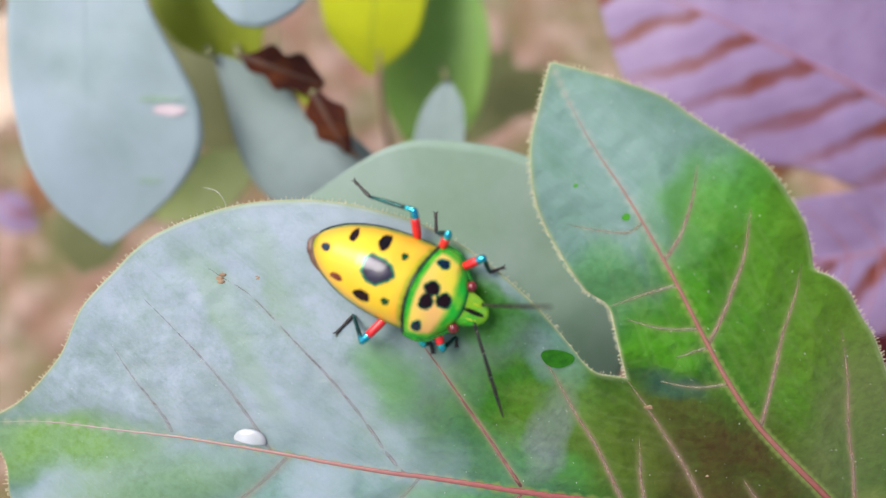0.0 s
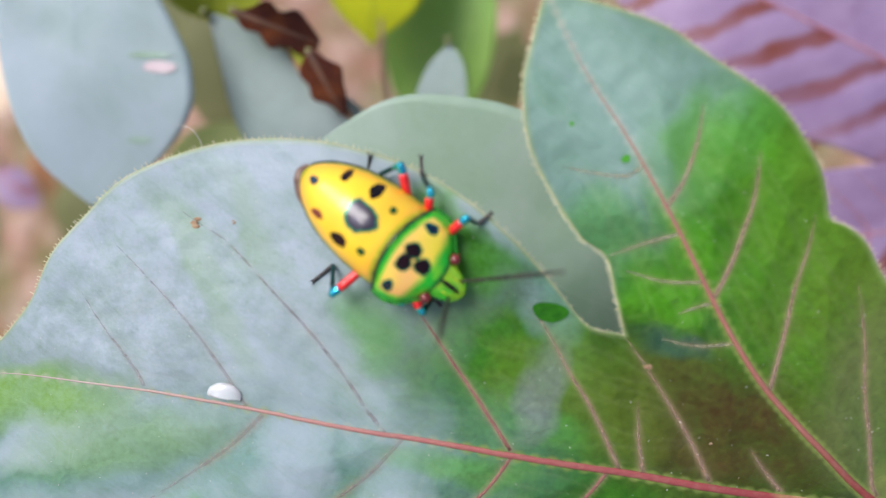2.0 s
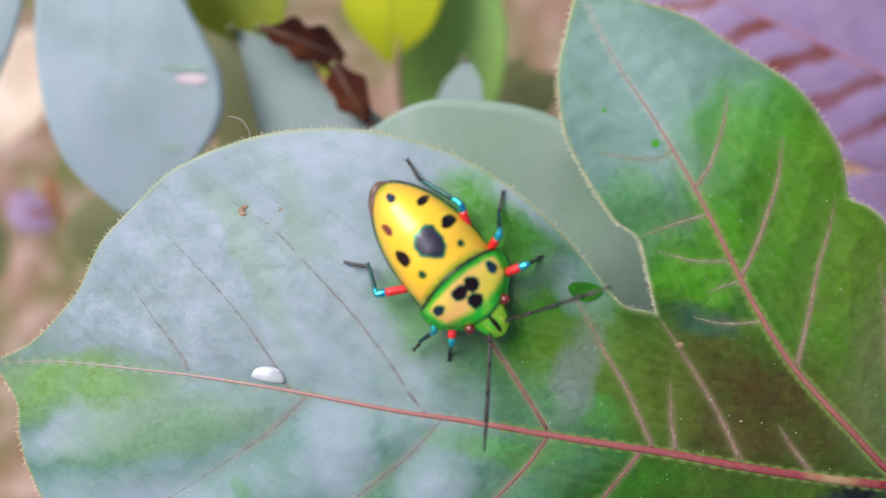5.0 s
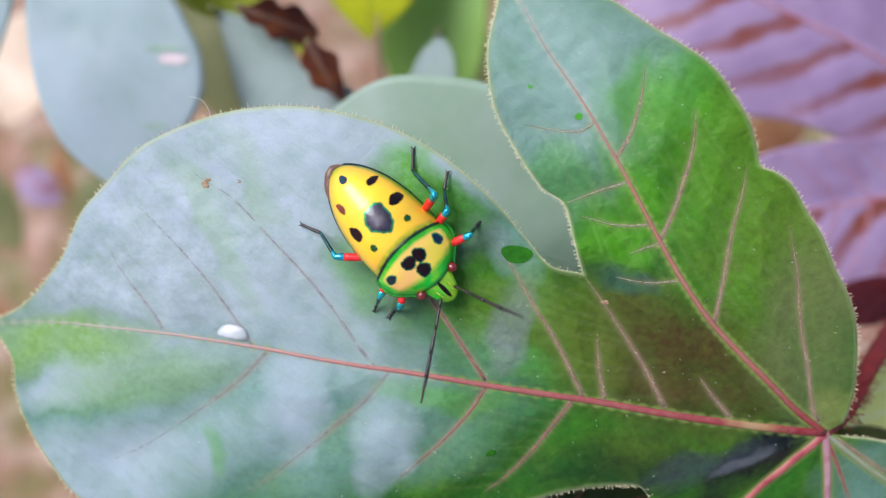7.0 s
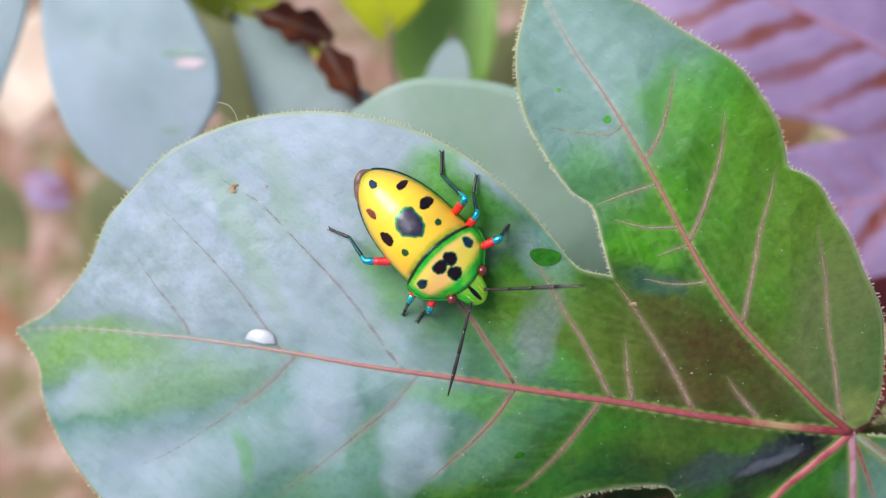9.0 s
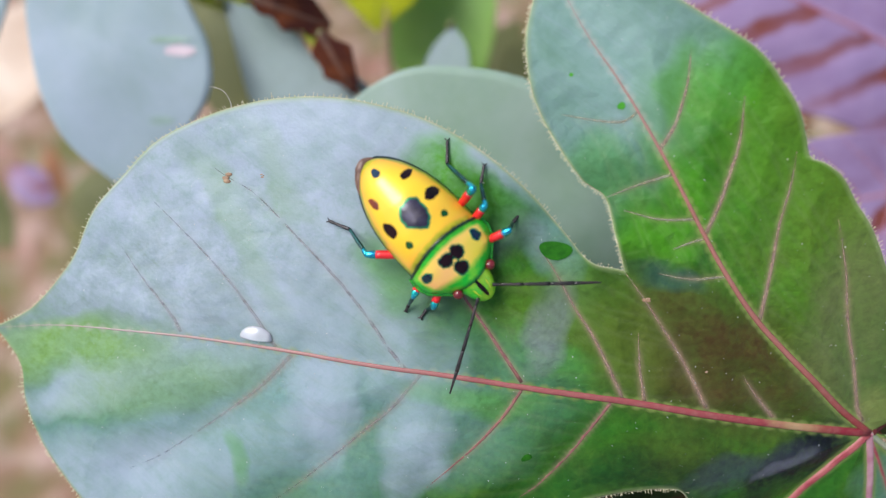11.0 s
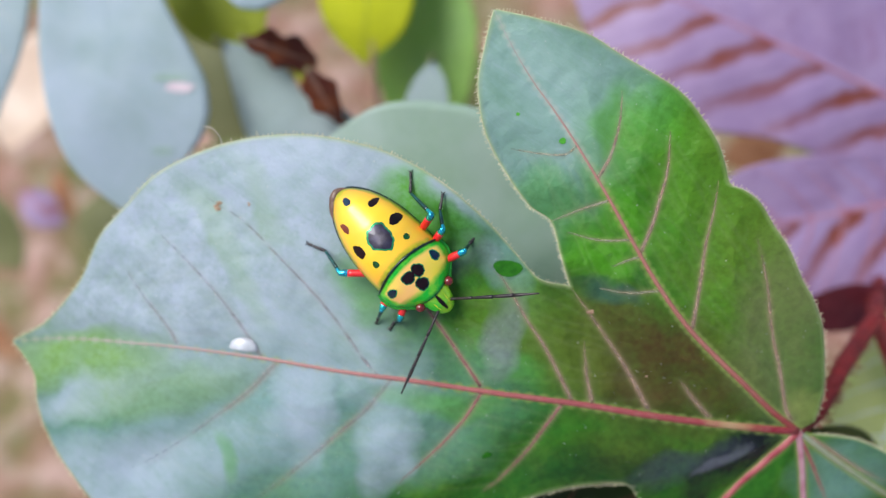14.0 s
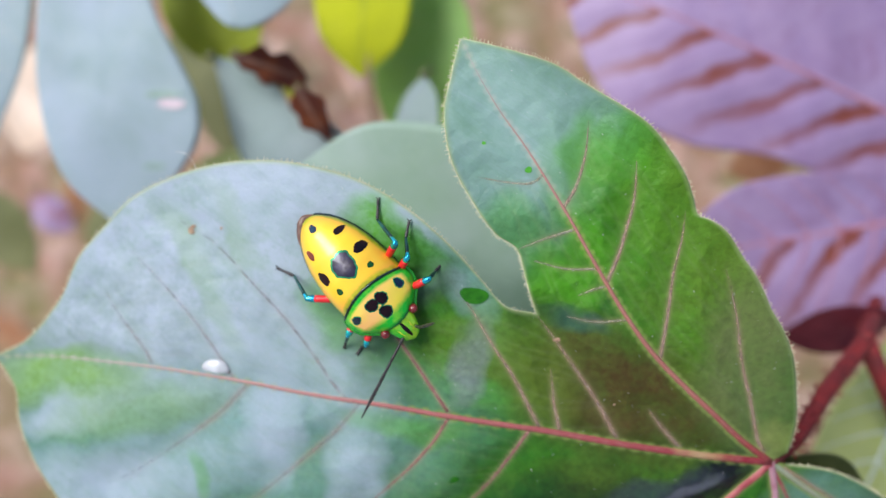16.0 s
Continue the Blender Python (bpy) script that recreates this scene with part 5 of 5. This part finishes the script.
def build_bug():
    bug = thing("jewel_bug", LEAF, "yellow jewel bug with black spots, green rims and red legs", "insect")
    # under body
    bm = bmesh.new()
    rows = []
    for i in range(41):
        a = -3 + (283 + 3) * i / 40
        h = (shell_half(a + 5) + 1.0) if a < 195 else pronotum_half(a) - 2
        if a < 0:
            h = 10 * (a + 3) / 3 + 1
        row = []
        for j in range(20):
            t = 2 * math.pi * j / 20
            row.append(bm.verts.new(body_point(a, h * math.cos(t), 1.05 + (0.34 if math.sin(t) > 0 else 0.75) * math.sin(t) * min(1, h / 30))))
        rows.append(row)
    for r0, r1 in zip(rows, rows[1:]):
        for j in range(20):
            bm.faces.new((r0[j], r0[(j + 1) % 20], r1[(j + 1) % 20], r1[j]))
    bm.faces.new(rows[0])
    bm.faces.new(rows[-1][::-1])
    bmesh.ops.recalc_face_normals(bm, faces=bm.faces)
    part("abdomen", bm, M_DARK, bug, "dark metallic green underside")
    # plates
    shield = part("shield", shell(lambda c: 0.0 + 3 * c * c, lambda c: 182.0 + 17 * c * c, shell_half, (26, 60, 40)), M_SHIELD, bug, "glossy yellow-orange domed back shield")
    rear = lambda c: 184.5 + 17 * c * c
    front = lambda c: 277.0 - 10 * c * c
    pronotum = part("pronotum", shell(rear, front, pronotum_half, (24, 20, 44), 60, 44), M_PRONOTUM, bug, "yellow front plate with broad metallic green rim")
    # green band along the joint of the two plates
    bm = bmesh.new()
    pts = []
    for j in range(41):
        c = math.sin(math.pi / 2 * (2 * j / 40 - 1))
        a = 184.5 + 17 * c * c - 1.0
        pts.append(body_point(a, c * 78.5, dome(a, c * 78.5, 79.5) + 0.02))
    tube(bm, pts, 0.1 * MM, 8, 0.7)
    part("seam", bm, M_DARK, pronotum, "dark groove between the plates")
    bm = bmesh.new()
    for sgn in (-1, 1):
        pts = []
        for j in range(30):
            a = 200 + (277 - 200) * j / 29
            pts.append(body_point(a, sgn * (pronotum_half(a) - 1), RIM + 0.05))
        tube(bm, pts, 0.24 * MM, 8)
    part("green_rim", bm, M_GREEN, pronotum, "metallic green rim")
    # brown tip of the folded wings
    bm = bmesh.new()
    crescent = [body_point(a, shell_half(a) - 3, 1.5) for a in (9, 4)] + [body_point(a, -shell_half(a) + 2, 1.55) for a in np.linspace(0.5, 6, 4)] + [body_point(a, -shell_half(a) + 4, 1.5) for a in np.linspace(10, 44, 7)]
    tube(bm, [Vector(q) for q in spline([tuple(q) for q in crescent], 40)], [0.5 * MM * max(0.08, math.sin(math.pi * q) ** 0.7) for q in np.linspace(0.02, 0.98, 40)], 10, 0.7)
    part("wing_tip", bm, M_TAIL, bug, "brown membrane at the tail")
    # spots of the shield
    for a, l, ra, rl, mat_ in ((30, 1, 9, 7, M_SPOT_BLUE), (66, 38, 7, 12, M_SPOT), (118, 47, 10, 14, M_SPOT), (66, -36, 12, 6, M_SPOT_RED), (117, -46, 15, 9, M_SPOT), (157, 39, 6, 6, M_SPOT_GREEN), (156, -39, 7, 6, M_SPOT_GREEN)):
        spot(a, l, ra, rl, shell_half, mat_, shield)
    spot(126, 2, 29, 24, shell_half, M_SPOT_RING, shield, "spot_border", 0.015, egg=0.12)
    spot(126, 2, 25, 20.5, shell_half, M_SPOT_GLOSSY, shield, lift=0.035, egg=0.12)
    # spots of the front plate
    for a, l, ra, rl, mat_ in ((217, 11, 12, 10.5, M_SPOT), (216, -12, 10, 13, M_SPOT), (242, -1, 11.5, 11.5, M_SPOT), (218, 53, 10, 6.5, M_SPOT_BLUE), (217, -56, 7, 8.5, M_SPOT_BLUE)):
        spot(a, l, ra + 2, rl + 2, pronotum_half, M_SPOT_RING, pronotum, "spot_border", 0.012)
        spot(a, l, ra, rl, pronotum_half, mat_, pronotum)
    # head
    bm = bmesh.new()
    rows = []
    for i in range(21):
        a = 266 + (321 - 266) * i / 20
        h = float(np.interp(a, (266, 280, 296, 310, 317, 321), (36, 31, 26, 20, 13, 3)))
        row = []
        for j in range(24):
            t = 2 * math.pi * j / 24
            mid = (shell_top(a) + 0.9) / 2 - 0.1
            row.append(bm.verts.new(body_point(a, h * math.cos(t), mid + (shell_top(a) - 0.1 - mid) * math.sin(t) * (min(1, h / 12)))))
        rows.append(row)
    for r0, r1 in zip(rows, rows[1:]):
        for j in range(24):
            bm.faces.new((r0[j], r0[(j + 1) % 24], r1[(j + 1) % 24], r1[j]))
    bm.faces.new(rows[-1])
    bm.faces.new(rows[0][::-1])
    bmesh.ops.recalc_face_normals(bm, faces=bm.faces)
    head = part("head", bm, M_HEAD, bug, "metallic green head with dark stripe")
    for l, mat_, r in ((0, M_SPOT, 0.24), (-13, M_SPOT_YELLOW, 0.26), (13, M_SPOT_YELLOW, 0.26)):
        bm = bmesh.new()
        tube(bm, [body_point(a, l * (1 - 0.5 * (a - 276) / 40), shell_top(a) - 0.16 - 0.012 * abs(l)) for a in np.linspace(277, 311, 12)], [r * MM * (0.45 + 0.55 * math.sin(math.pi * q)) for q in np.linspace(0.08, 0.92, 12)], 8, 0.5)
        part("head_stripe", bm, mat_, head)
    for sgn in (-1, 1):
        bm = bmesh.new()
        ball(bm, body_point(274, sgn * 37, 2.2), 0.48 * MM, 14, 10)
        part("eye", bm, M_EYE, head, "dark red bead-like eye")
    return bug


jewel_bug = build_bug()

# joints of each leg: hip in body units, then lengths of thigh, shin and foot in millimetres
LEGS = {
    "left_hind": ((168, 60, 1.2), (3.49, 4.2, 2.26)),
    "left_middle": ((203, 58, 1.2), (2.74, 2.26, 1.83)),
    "left_front": ((238, 50, 1.3), (3, 2.03, 1.49)),
    "right_hind": ((172, -50, 1.2), (3.92, 3.01, 2.52)),
    "right_middle": ((207, -52, 1.2), (2.4, 2.08, 1.04)),
    "right_front": ((238, -40, 1.3), (2.69, 2.03, 1.06)),
}


def limb_mesh(pieces):
    """Pieces along x: (x0, x1, r0, r1, bulge, material slot)."""
    bm = bmesh.new()
    for x0, x1, r0, r1, bulge, slot in pieces:
        s = np.linspace(0, 1, 9)
        before = len(bm.faces)
        tube(bm, [((x0 + (x1 - x0) * q) * MM, 0, 0) for q in s], [(r0 + (r1 - r0) * q + bulge * math.sin(math.pi * q)) * MM for q in s], 10)
        bm.faces.ensure_lookup_table()
        for f in bm.faces[before:]:
            f.material_index = slot
    return bm


def build_leg(lengths):
    a, b, c = lengths
    w = 0.36
    thigh = part("leg", limb_mesh([(0, a * 0.8, 0.2, w, 0.08, 0), (a * 0.78, a * 1.03, w * 0.98, w * 0.7, 0.05, 1)]), (M_RED, M_BLUE), jewel_bug, "red thigh with metallic blue knee")
    shin = part("shin", limb_mesh([(-0.08, b * 0.2, 0.24, 0.2, 0.03, 0), (b * 0.18, b, 0.2, 0.13, 0.02, 1)]), (M_BLUE, M_TEAL), thigh, "dark teal shin")
    bm = limb_mesh([(0, c * 0.4, 0.14, 0.14, 0.03, 0), (c * 0.38, c * 0.62, 0.1, 0.12, 0.03, 0), (c * 0.6, c * 0.9, 0.1, 0.13, 0.03, 0)])
    for sgn in (-1, 1):
        tube(bm, [(c * 0.88 * MM, 0, 0), ((c * 0.97) * MM, sgn * 0.16 * MM, 0.02 * MM), (c * MM + 0.05 * MM, sgn * 0.24 * MM, -0.1 * MM)], [0.07 * MM, 0.05 * MM, 0.02 * MM], 5)
    foot = part("foot", bm, M_BLACK, thigh, "black clawed foot")
    return thigh, shin, foot


LEG_PARTS = {name: build_leg(lengths) for name, (hip, lengths) in LEGS.items()}


def build_antenna():
    bm = bmesh.new()
    pieces = ((0, 0.6, 0.16, 0.12), (0.6, 2.6, 0.11, 0.15), (2.6, 4.9, 0.12, 0.17), (4.9, 7.0, 0.14, 0.18), (7.0, 9.4, 0.16, 0.07))
    for x0, x1, r0, r1 in pieces:
        s = np.linspace(0, 1, 7)
        tube(bm, [((x0 + (x1 - x0 - 0.02) * q) * MM, 0, 0.35 * MM * math.sin(math.pi * (x0 + (x1 - x0) * q) / 9.4)) for q in s], [(r0 + (r1 - r0) * q) * 1.05 * MM for q in s], 8)
    return part("antenna", bm, M_BLACK, jewel_bug, "thin black jointed antenna")


ANTENNAE = {"left": build_antenna(), "right": build_antenna()}
ANTENNA_ROOT = {"left": (303, 17, 1.9), "right": (303, -17, 1.9)}


# ---- stray fibre ----
def build_fibre():
    """A hair-fine curled fibre caught on the leaf's margin: places on the leaf and heights, in millimetres."""
    places = [(-23.0, 10.7, 0), (-22.9, 11.2, 0.3), (-23.0, 11.7, 0.7), (-23.4, 12.3, 1.0), (-24.3, 12.6, 1.1), (-24.7, 12.6, 1.0)]
    k = plain_material("fibre", (0.55, 0.52, 0.42), (0.7, 0.68, 0.6), 900, 0.6)
    bm = bmesh.new()
    tube(bm, spline([(u * MM, v * MM, (float(sheet(u, v)) + z) * MM) for u, v, z in places], 40), np.linspace(0.034, 0.02, 40) * MM, 6)
    ob = mesh_object("plant_fibre", bm, k)
    ob.matrix_world = LEAF
    return tagged(ob, "fine pale curled fibre caught on the leaf margin", "fibre")


build_fibre()


# ---- water drop ----
def build_drop():
    k = Mat("water")
    # part opaque white: the drop's bright reflection is put into its colour
    k.set(Base_Color=(0.95, 0.96, 1.0), Roughness=0.08, IOR=1.33, Transmission_Weight=0.65, Coat_Weight=1.0, Coat_Roughness=0.02)
    bm = bmesh.new()
    ball(bm, (0, 0, 0), 1.0 * MM, 32, 20, (1.55, 1.15, 0.5))
    for v in list(bm.verts):
        v.co.z = max(v.co.z, -0.00012)
        v.co.y = max(v.co.y, -0.00012)
    ob = mesh_object("water_drop", bm, k.m)
    q = on_leaf(-21.25, -10.41, 0.12)
    ob.matrix_world = LEAF @ Matrix.Translation(q) @ pose(0, 0, 0, 0, 0, -8)
    return tagged(ob, "water drop with its white glint painted in, lying against the midrib", "water drop")


build_drop()


# ---- what moves ----
# seconds, place on the leaf in millimetres, heading in degrees
BUG_ROWS = [
    (0, -7.23, 5.14, -22.8),
    (0.5, -6.32, 5.19, -18.0),
    (1, -5.63, 5.12, -19.0),
    (1.5, -6.35, 4.56, -27.2),
    (2, -7.2, 4.3, -36.3),
    (2.5, -7.88, 4.39, -41.4),
    (3, -8.07, 3.91, -45.6),
    (5.5, -5.55, 0.43, -49.0),
    (6, -5.42, 0.60, -46.0),
    (6.5, -4.94, 0.30, -46.2),
    (7, -4.90, 0.00, -46.8),
    (16, -4.90, 0.00, -46.8),
]


ROLL = -9.0      # degrees; the body leans a little to its left


def bug_pose(u, v, heading):
    h = float(sheet(u, v))
    e = 1.0
    nu = (float(sheet(u + e, v)) - float(sheet(u - e, v))) / (2 * e)
    nv = (float(sheet(u, v + e)) - float(sheet(u, v - e))) / (2 * e)
    up = Vector((-nu, -nv, 1)).normalized()
    fwd = Vector((math.cos(radians(heading)), math.sin(radians(heading)), 0))
    fwd = (fwd - up * fwd.dot(up)).normalized()
    left = up.cross(fwd)
    m = Matrix(((fwd.x, left.x, up.x, u * MM), (fwd.y, left.y, up.y, v * MM), (fwd.z, left.z, up.z, (h + 0.35) * MM), (0, 0, 0, 1)))
    return LEAF @ m @ pose(0, 0, 0, ROLL, 0, 0)


def bug_at(t):
    return bug_pose(*[float(np.interp(t, [r[0] for r in BUG_ROWS], [r[k] for r in BUG_ROWS])) for k in (1, 2, 3)])


# seconds, then knee, ankle and claw on the leaf (u, v in millimetres)
LEG_ROWS = {
    "left_hind": [(0, (-5.92, 11.08), (-11.48, 12.53), (-12.4, 14.45)),
        (0.5, (-5.39, 10.97), (-7.45, 9.29), (-9.71, 9.77)),
        (1, (-5.39, 10.97), (-7.45, 9.29), (-9.71, 9.77)),
        (1.5, (-5.64, 10.35), (-7.61, 8.92), (-9.76, 9.63)),
        (2, (-5.72, 10.17), (-7.69, 8.95), (-8.47, 10.25)),
        (2.5, (-5.78, 10.05), (-7.46, 9.02), (-8.31, 10.54)),
        (3, (-5.78, 10.05), (-7.46, 9.02), (-8.31, 10.54)),
        (5.5, (-4.12, 5.24), (-8.95, 7.93), (-9.97, 9.78)),
        (6.5, (-4.25, 5.63), (-8.69, 7.68), (-9.84, 9.73)),
        (7, (-0.3, 4.62), (-3.17, 5.78), (-3.18, 8.03)),
        (16, (-0.3, 4.62), (-3.17, 5.78), (-3.18, 8.03))],
    "left_middle": [(0, (-3.08, 9.38), (-4.21, 9.14), (-4.3, 10.71)),
        (0.5, (-2.43, 9.42), (-4.04, 9.03), (-4.46, 10.82)),
        (1, (-2.43, 9.42), (-4.04, 9.03), (-4.46, 10.82)),
        (1.5, (-2.89, 8.8), (-4.19, 8.78), (-4.45, 10.51)),
        (2, (-3.29, 8.31), (-4.15, 8.82), (-4.36, 10.56)),
        (2.5, (-3.32, 8.32), (-4.32, 8.98), (-4.39, 10.71)),
        (3, (-3.32, 8.32), (-4.32, 8.98), (-4.39, 10.71)),
        (5.5, (-0.47, 3.03), (-0.56, 4.76), (-0.03, 6.6)),
        (7, (0.22, 2.5), (-0.33, 4.5), (0.17, 6.54)),
        (16, (0.22, 2.5), (-0.33, 4.5), (0.17, 6.54))],
    "left_front": [(0, (-0.12, 7.5), (0.4, 5.73), (2.07, 6.5)),
        (0.5, (0.79, 7.86), (0.47, 5.71), (1.65, 6.52)),
        (1, (0.79, 7.86), (0.47, 5.71), (1.65, 6.52)),
        (1.5, (0.36, 6.8), (0.85, 5.64), (1.79, 6.48)),
        (2, (-0.35, 6.15), (0.27, 5.37), (1.79, 6.58)),
        (2.5, (-0.32, 5.92), (0.26, 5.43), (1.85, 6.51)),
        (3, (-0.32, 5.92), (0.26, 5.43), (1.85, 6.51)),
        (5.5, (1.61, 0.4), (2.18, 0.57), (2.53, 0.79)),
        (7, (1.99, 0.16), (2.54, 0.67), (2.84, 1.03)),
        (16, (1.99, 0.16), (2.54, 0.67), (2.84, 1.03))],
    "right_hind": [(0, (-10.25, 0.17), (-11.25, 1.48), (-13.26, -0.22)),
        (0.5, (-9.02, -0.1), (-11.2, 1.37), (-13.32, -0.24)),
        (1, (-9.02, -0.1), (-11.2, 1.37), (-13.32, -0.24)),
        (1.5, (-9.68, -0.41), (-11.15, 1.39), (-13.39, -0.08)),
        (2, (-10.7, -0.11), (-11.37, 1.31), (-13.3, -0.03)),
        (2.5, (-11.46, 0.1), (-11.48, 1.31), (-13.49, 0.15)),
        (3, (-11.46, 0.1), (-11.48, 1.31), (-13.49, 0.15)),
        (5.5, (-11.04, -1.83), (-12.57, 1.14), (-15.03, 1.17)),
        (7, (-10.5, -1.9), (-12.31, 0.66), (-14.75, 1.02)),
        (16, (-10.5, -1.9), (-12.31, 0.66), (-14.75, 1.02))],
    "right_middle": [(0, (-4.99, -0.6), (-4.74, -0.59), (-4.37, -2.25)),
        (0.5, (-3.78, -0.73), (-4.15, -1.71), (-4.43, -2.11)),
        (1, (-3.78, -0.73), (-4.15, -1.71), (-4.43, -2.11)),
        (1.5, (-4.55, -0.69), (-4.39, -1.63), (-4.17, -2.26)),
        (2, (-5.41, -1.25), (-5.2, -1.01), (-4.64, -1.8)),
        (2.5, (-7.88, -1.11), (-9.32, -3.01), (-10.37, -4.44)),
        (3, (-7.88, -1.11), (-9.32, -3.01), (-10.37, -4.44)),
        (5.5, (-6.12, -5.27), (-9.19, -8.12), (-10, -9.7)),
        (7, (-5.96, -5.48), (-6.71, -6.85), (-7.02, -7.56)),
        (16, (-5.96, -5.48), (-6.71, -6.85), (-7.02, -7.56))],
    "right_front": [(0, (-3.42, -0.85), (-2.55, 0.08), (-2.3, -1.78)),
        (0.5, (-2.26, -0.88), (-2.06, -0.38), (-1.87, -1.53)),
        (1, (-2.26, -0.88), (-2.06, -0.38), (-1.87, -1.53)),
        (1.5, (-3.25, -1.03), (-2.91, -1.06), (-2.43, -1.78)),
        (2, (-4.02, -1.43), (-3.22, -0.94), (-2.45, -1.72)),
        (2.5, (-4.22, -1.97), (-3.9, -1.89), (-3.63, -1.66)),
        (3, (-4.22, -1.97), (-3.9, -1.89), (-3.63, -1.66)),
        (5.5, (-4.81, -5.81), (-5.44, -7.26), (-5.81, -8.05)),
        (7, (-4.02, -5.73), (-4.92, -7.16), (-5.53, -7.93)),
        (16, (-4.02, -5.73), (-4.92, -7.16), (-5.53, -7.93))],
}
# knees that are drawn up, by leg and second; the others stand 2.3 mm above the leaf
KNEE_HEIGHT = {("left_hind", 7): 4.0, ("left_hind", 16): 4.0}
# seconds, and the tip on the leaf's sheet with its height above it
ANTENNA_ROWS = {
    "left": [(0, 4.48, 5.51, 10.09), (0.5, 5.58, 7.21, 9.70), (1, 6.48, 9.40, 8.03), (1.5, 4.71, 4.71, 10.30), (2, 6.42, 3.16, 7.72), (2.5, 4.69, 0.70, 9.07), (3, 3.60, -0.75, 9.60), (5.5, 7.43, 0.04, 6.18), (6, 6.29, -0.45, 8.82), (6.5, 5.51, -4.08, 10.53), (7, 6.71, -5.23, 9.75), (7.5, 6.34, -5.43, 10.00), (8, 9.90, -4.30, 1.80), (8.5, 10.13, -4.41, 1.20), (9, 9.18, -3.06, 6.54), (11.5, 10.10, -4.52, 1.00), (12.5, 9.35, -2.71, 6.02), (13, 11.29, -2.90, 3.75), (14.5, 7.99, -2.90, 8.31), (15.5, 7.21, -2.39, 8.96), (16, 3.71, -1.91, 10.85)],
    "right": [(0, 1.71, -6.91, 0.89), (0.5, 3.79, 0.12, 10.89), (1, 4.57, 1.27, 11.12), (1.5, -0.38, -8.49, 1.90), (2, -1.80, -0.95, 11.88), (2.5, -4.03, -5.20, 10.71), (3, -4.14, -4.42, 11.46), (5.5, -1.56, -14.67, 3.77), (6, -0.80, -10.13, 10.50), (6.5, 2.18, -6.47, 11.58), (7, -1.93, -14.48, 5.46), (7.5, -2.68, -14.44, 4.99), (8.5, -2.64, -14.13, 6.44), (9, -2.60, -14.71, 2.20), (11.5, -3.20, -14.52, 1.94), (12.5, -4.01, -14.06, 4.62), (13, -3.66, -14.38, 3.37), (14.5, -4.46, -14.05, 2.31), (15.5, -4.24, -14.07, 3.98), (16, -4.73, -13.93, 2.80)],
}


def aim(at, towards):
    """A pose at a point whose x axis points towards another and whose z axis stays as high as it can."""
    x = (Vector(towards) - Vector(at)).normalized()
    y = Vector((0, 0, 1)).cross(x)
    y = y.normalized() if y.length > 1e-6 else Vector((0, 1, 0))
    z = x.cross(y)
    return Matrix(((x.x, y.x, z.x, at[0]), (x.y, y.y, z.y, at[1]), (x.z, y.z, z.z, at[2]), (0, 0, 0, 1)))


def motions():
    walk(jewel_bug, [(t, bug_pose(u, v, a)) for t, u, v, a in BUG_ROWS])
    for name, rows in LEG_ROWS.items():
        hip, (la, lb, lc) = LEGS[name]
        thigh_rows, shin_rows, foot_rows = [], [], []
        for t, knee, ankle, claw in rows:
            back = bug_at(t).inverted() @ LEAF
            h = body_point(*hip)
            k = back @ on_leaf(*knee, KNEE_HEIGHT.get((name, t), 2.3))
            k = h + (k - h).normalized() * la * MM
            a = back @ on_leaf(*ankle, 0.5)
            a = k + (a - k).normalized() * lb * MM
            c = back @ on_leaf(*claw, 0.1)
            m = aim(h, k)
            inv = m.inverted()
            thigh_rows.append((t, m))
            shin_rows.append((t, inv @ aim(k, a)))
            foot_rows.append((t, inv @ aim(a, c)))
        for ob, r in zip(LEG_PARTS[name], (thigh_rows, shin_rows, foot_rows)):
            walk(ob, r)
    for name, rows in ANTENNA_ROWS.items():
        root = body_point(*ANTENNA_ROOT[name])
        out = []
        for t, u, v, h in rows:
            back = bug_at(t).inverted() @ LEAF
            out.append((t, aim(root, back @ Vector((u * MM, v * MM, (float(sheet(u, v)) + h) * MM)))))
        walk(ANTENNAE[name], out)


motions()
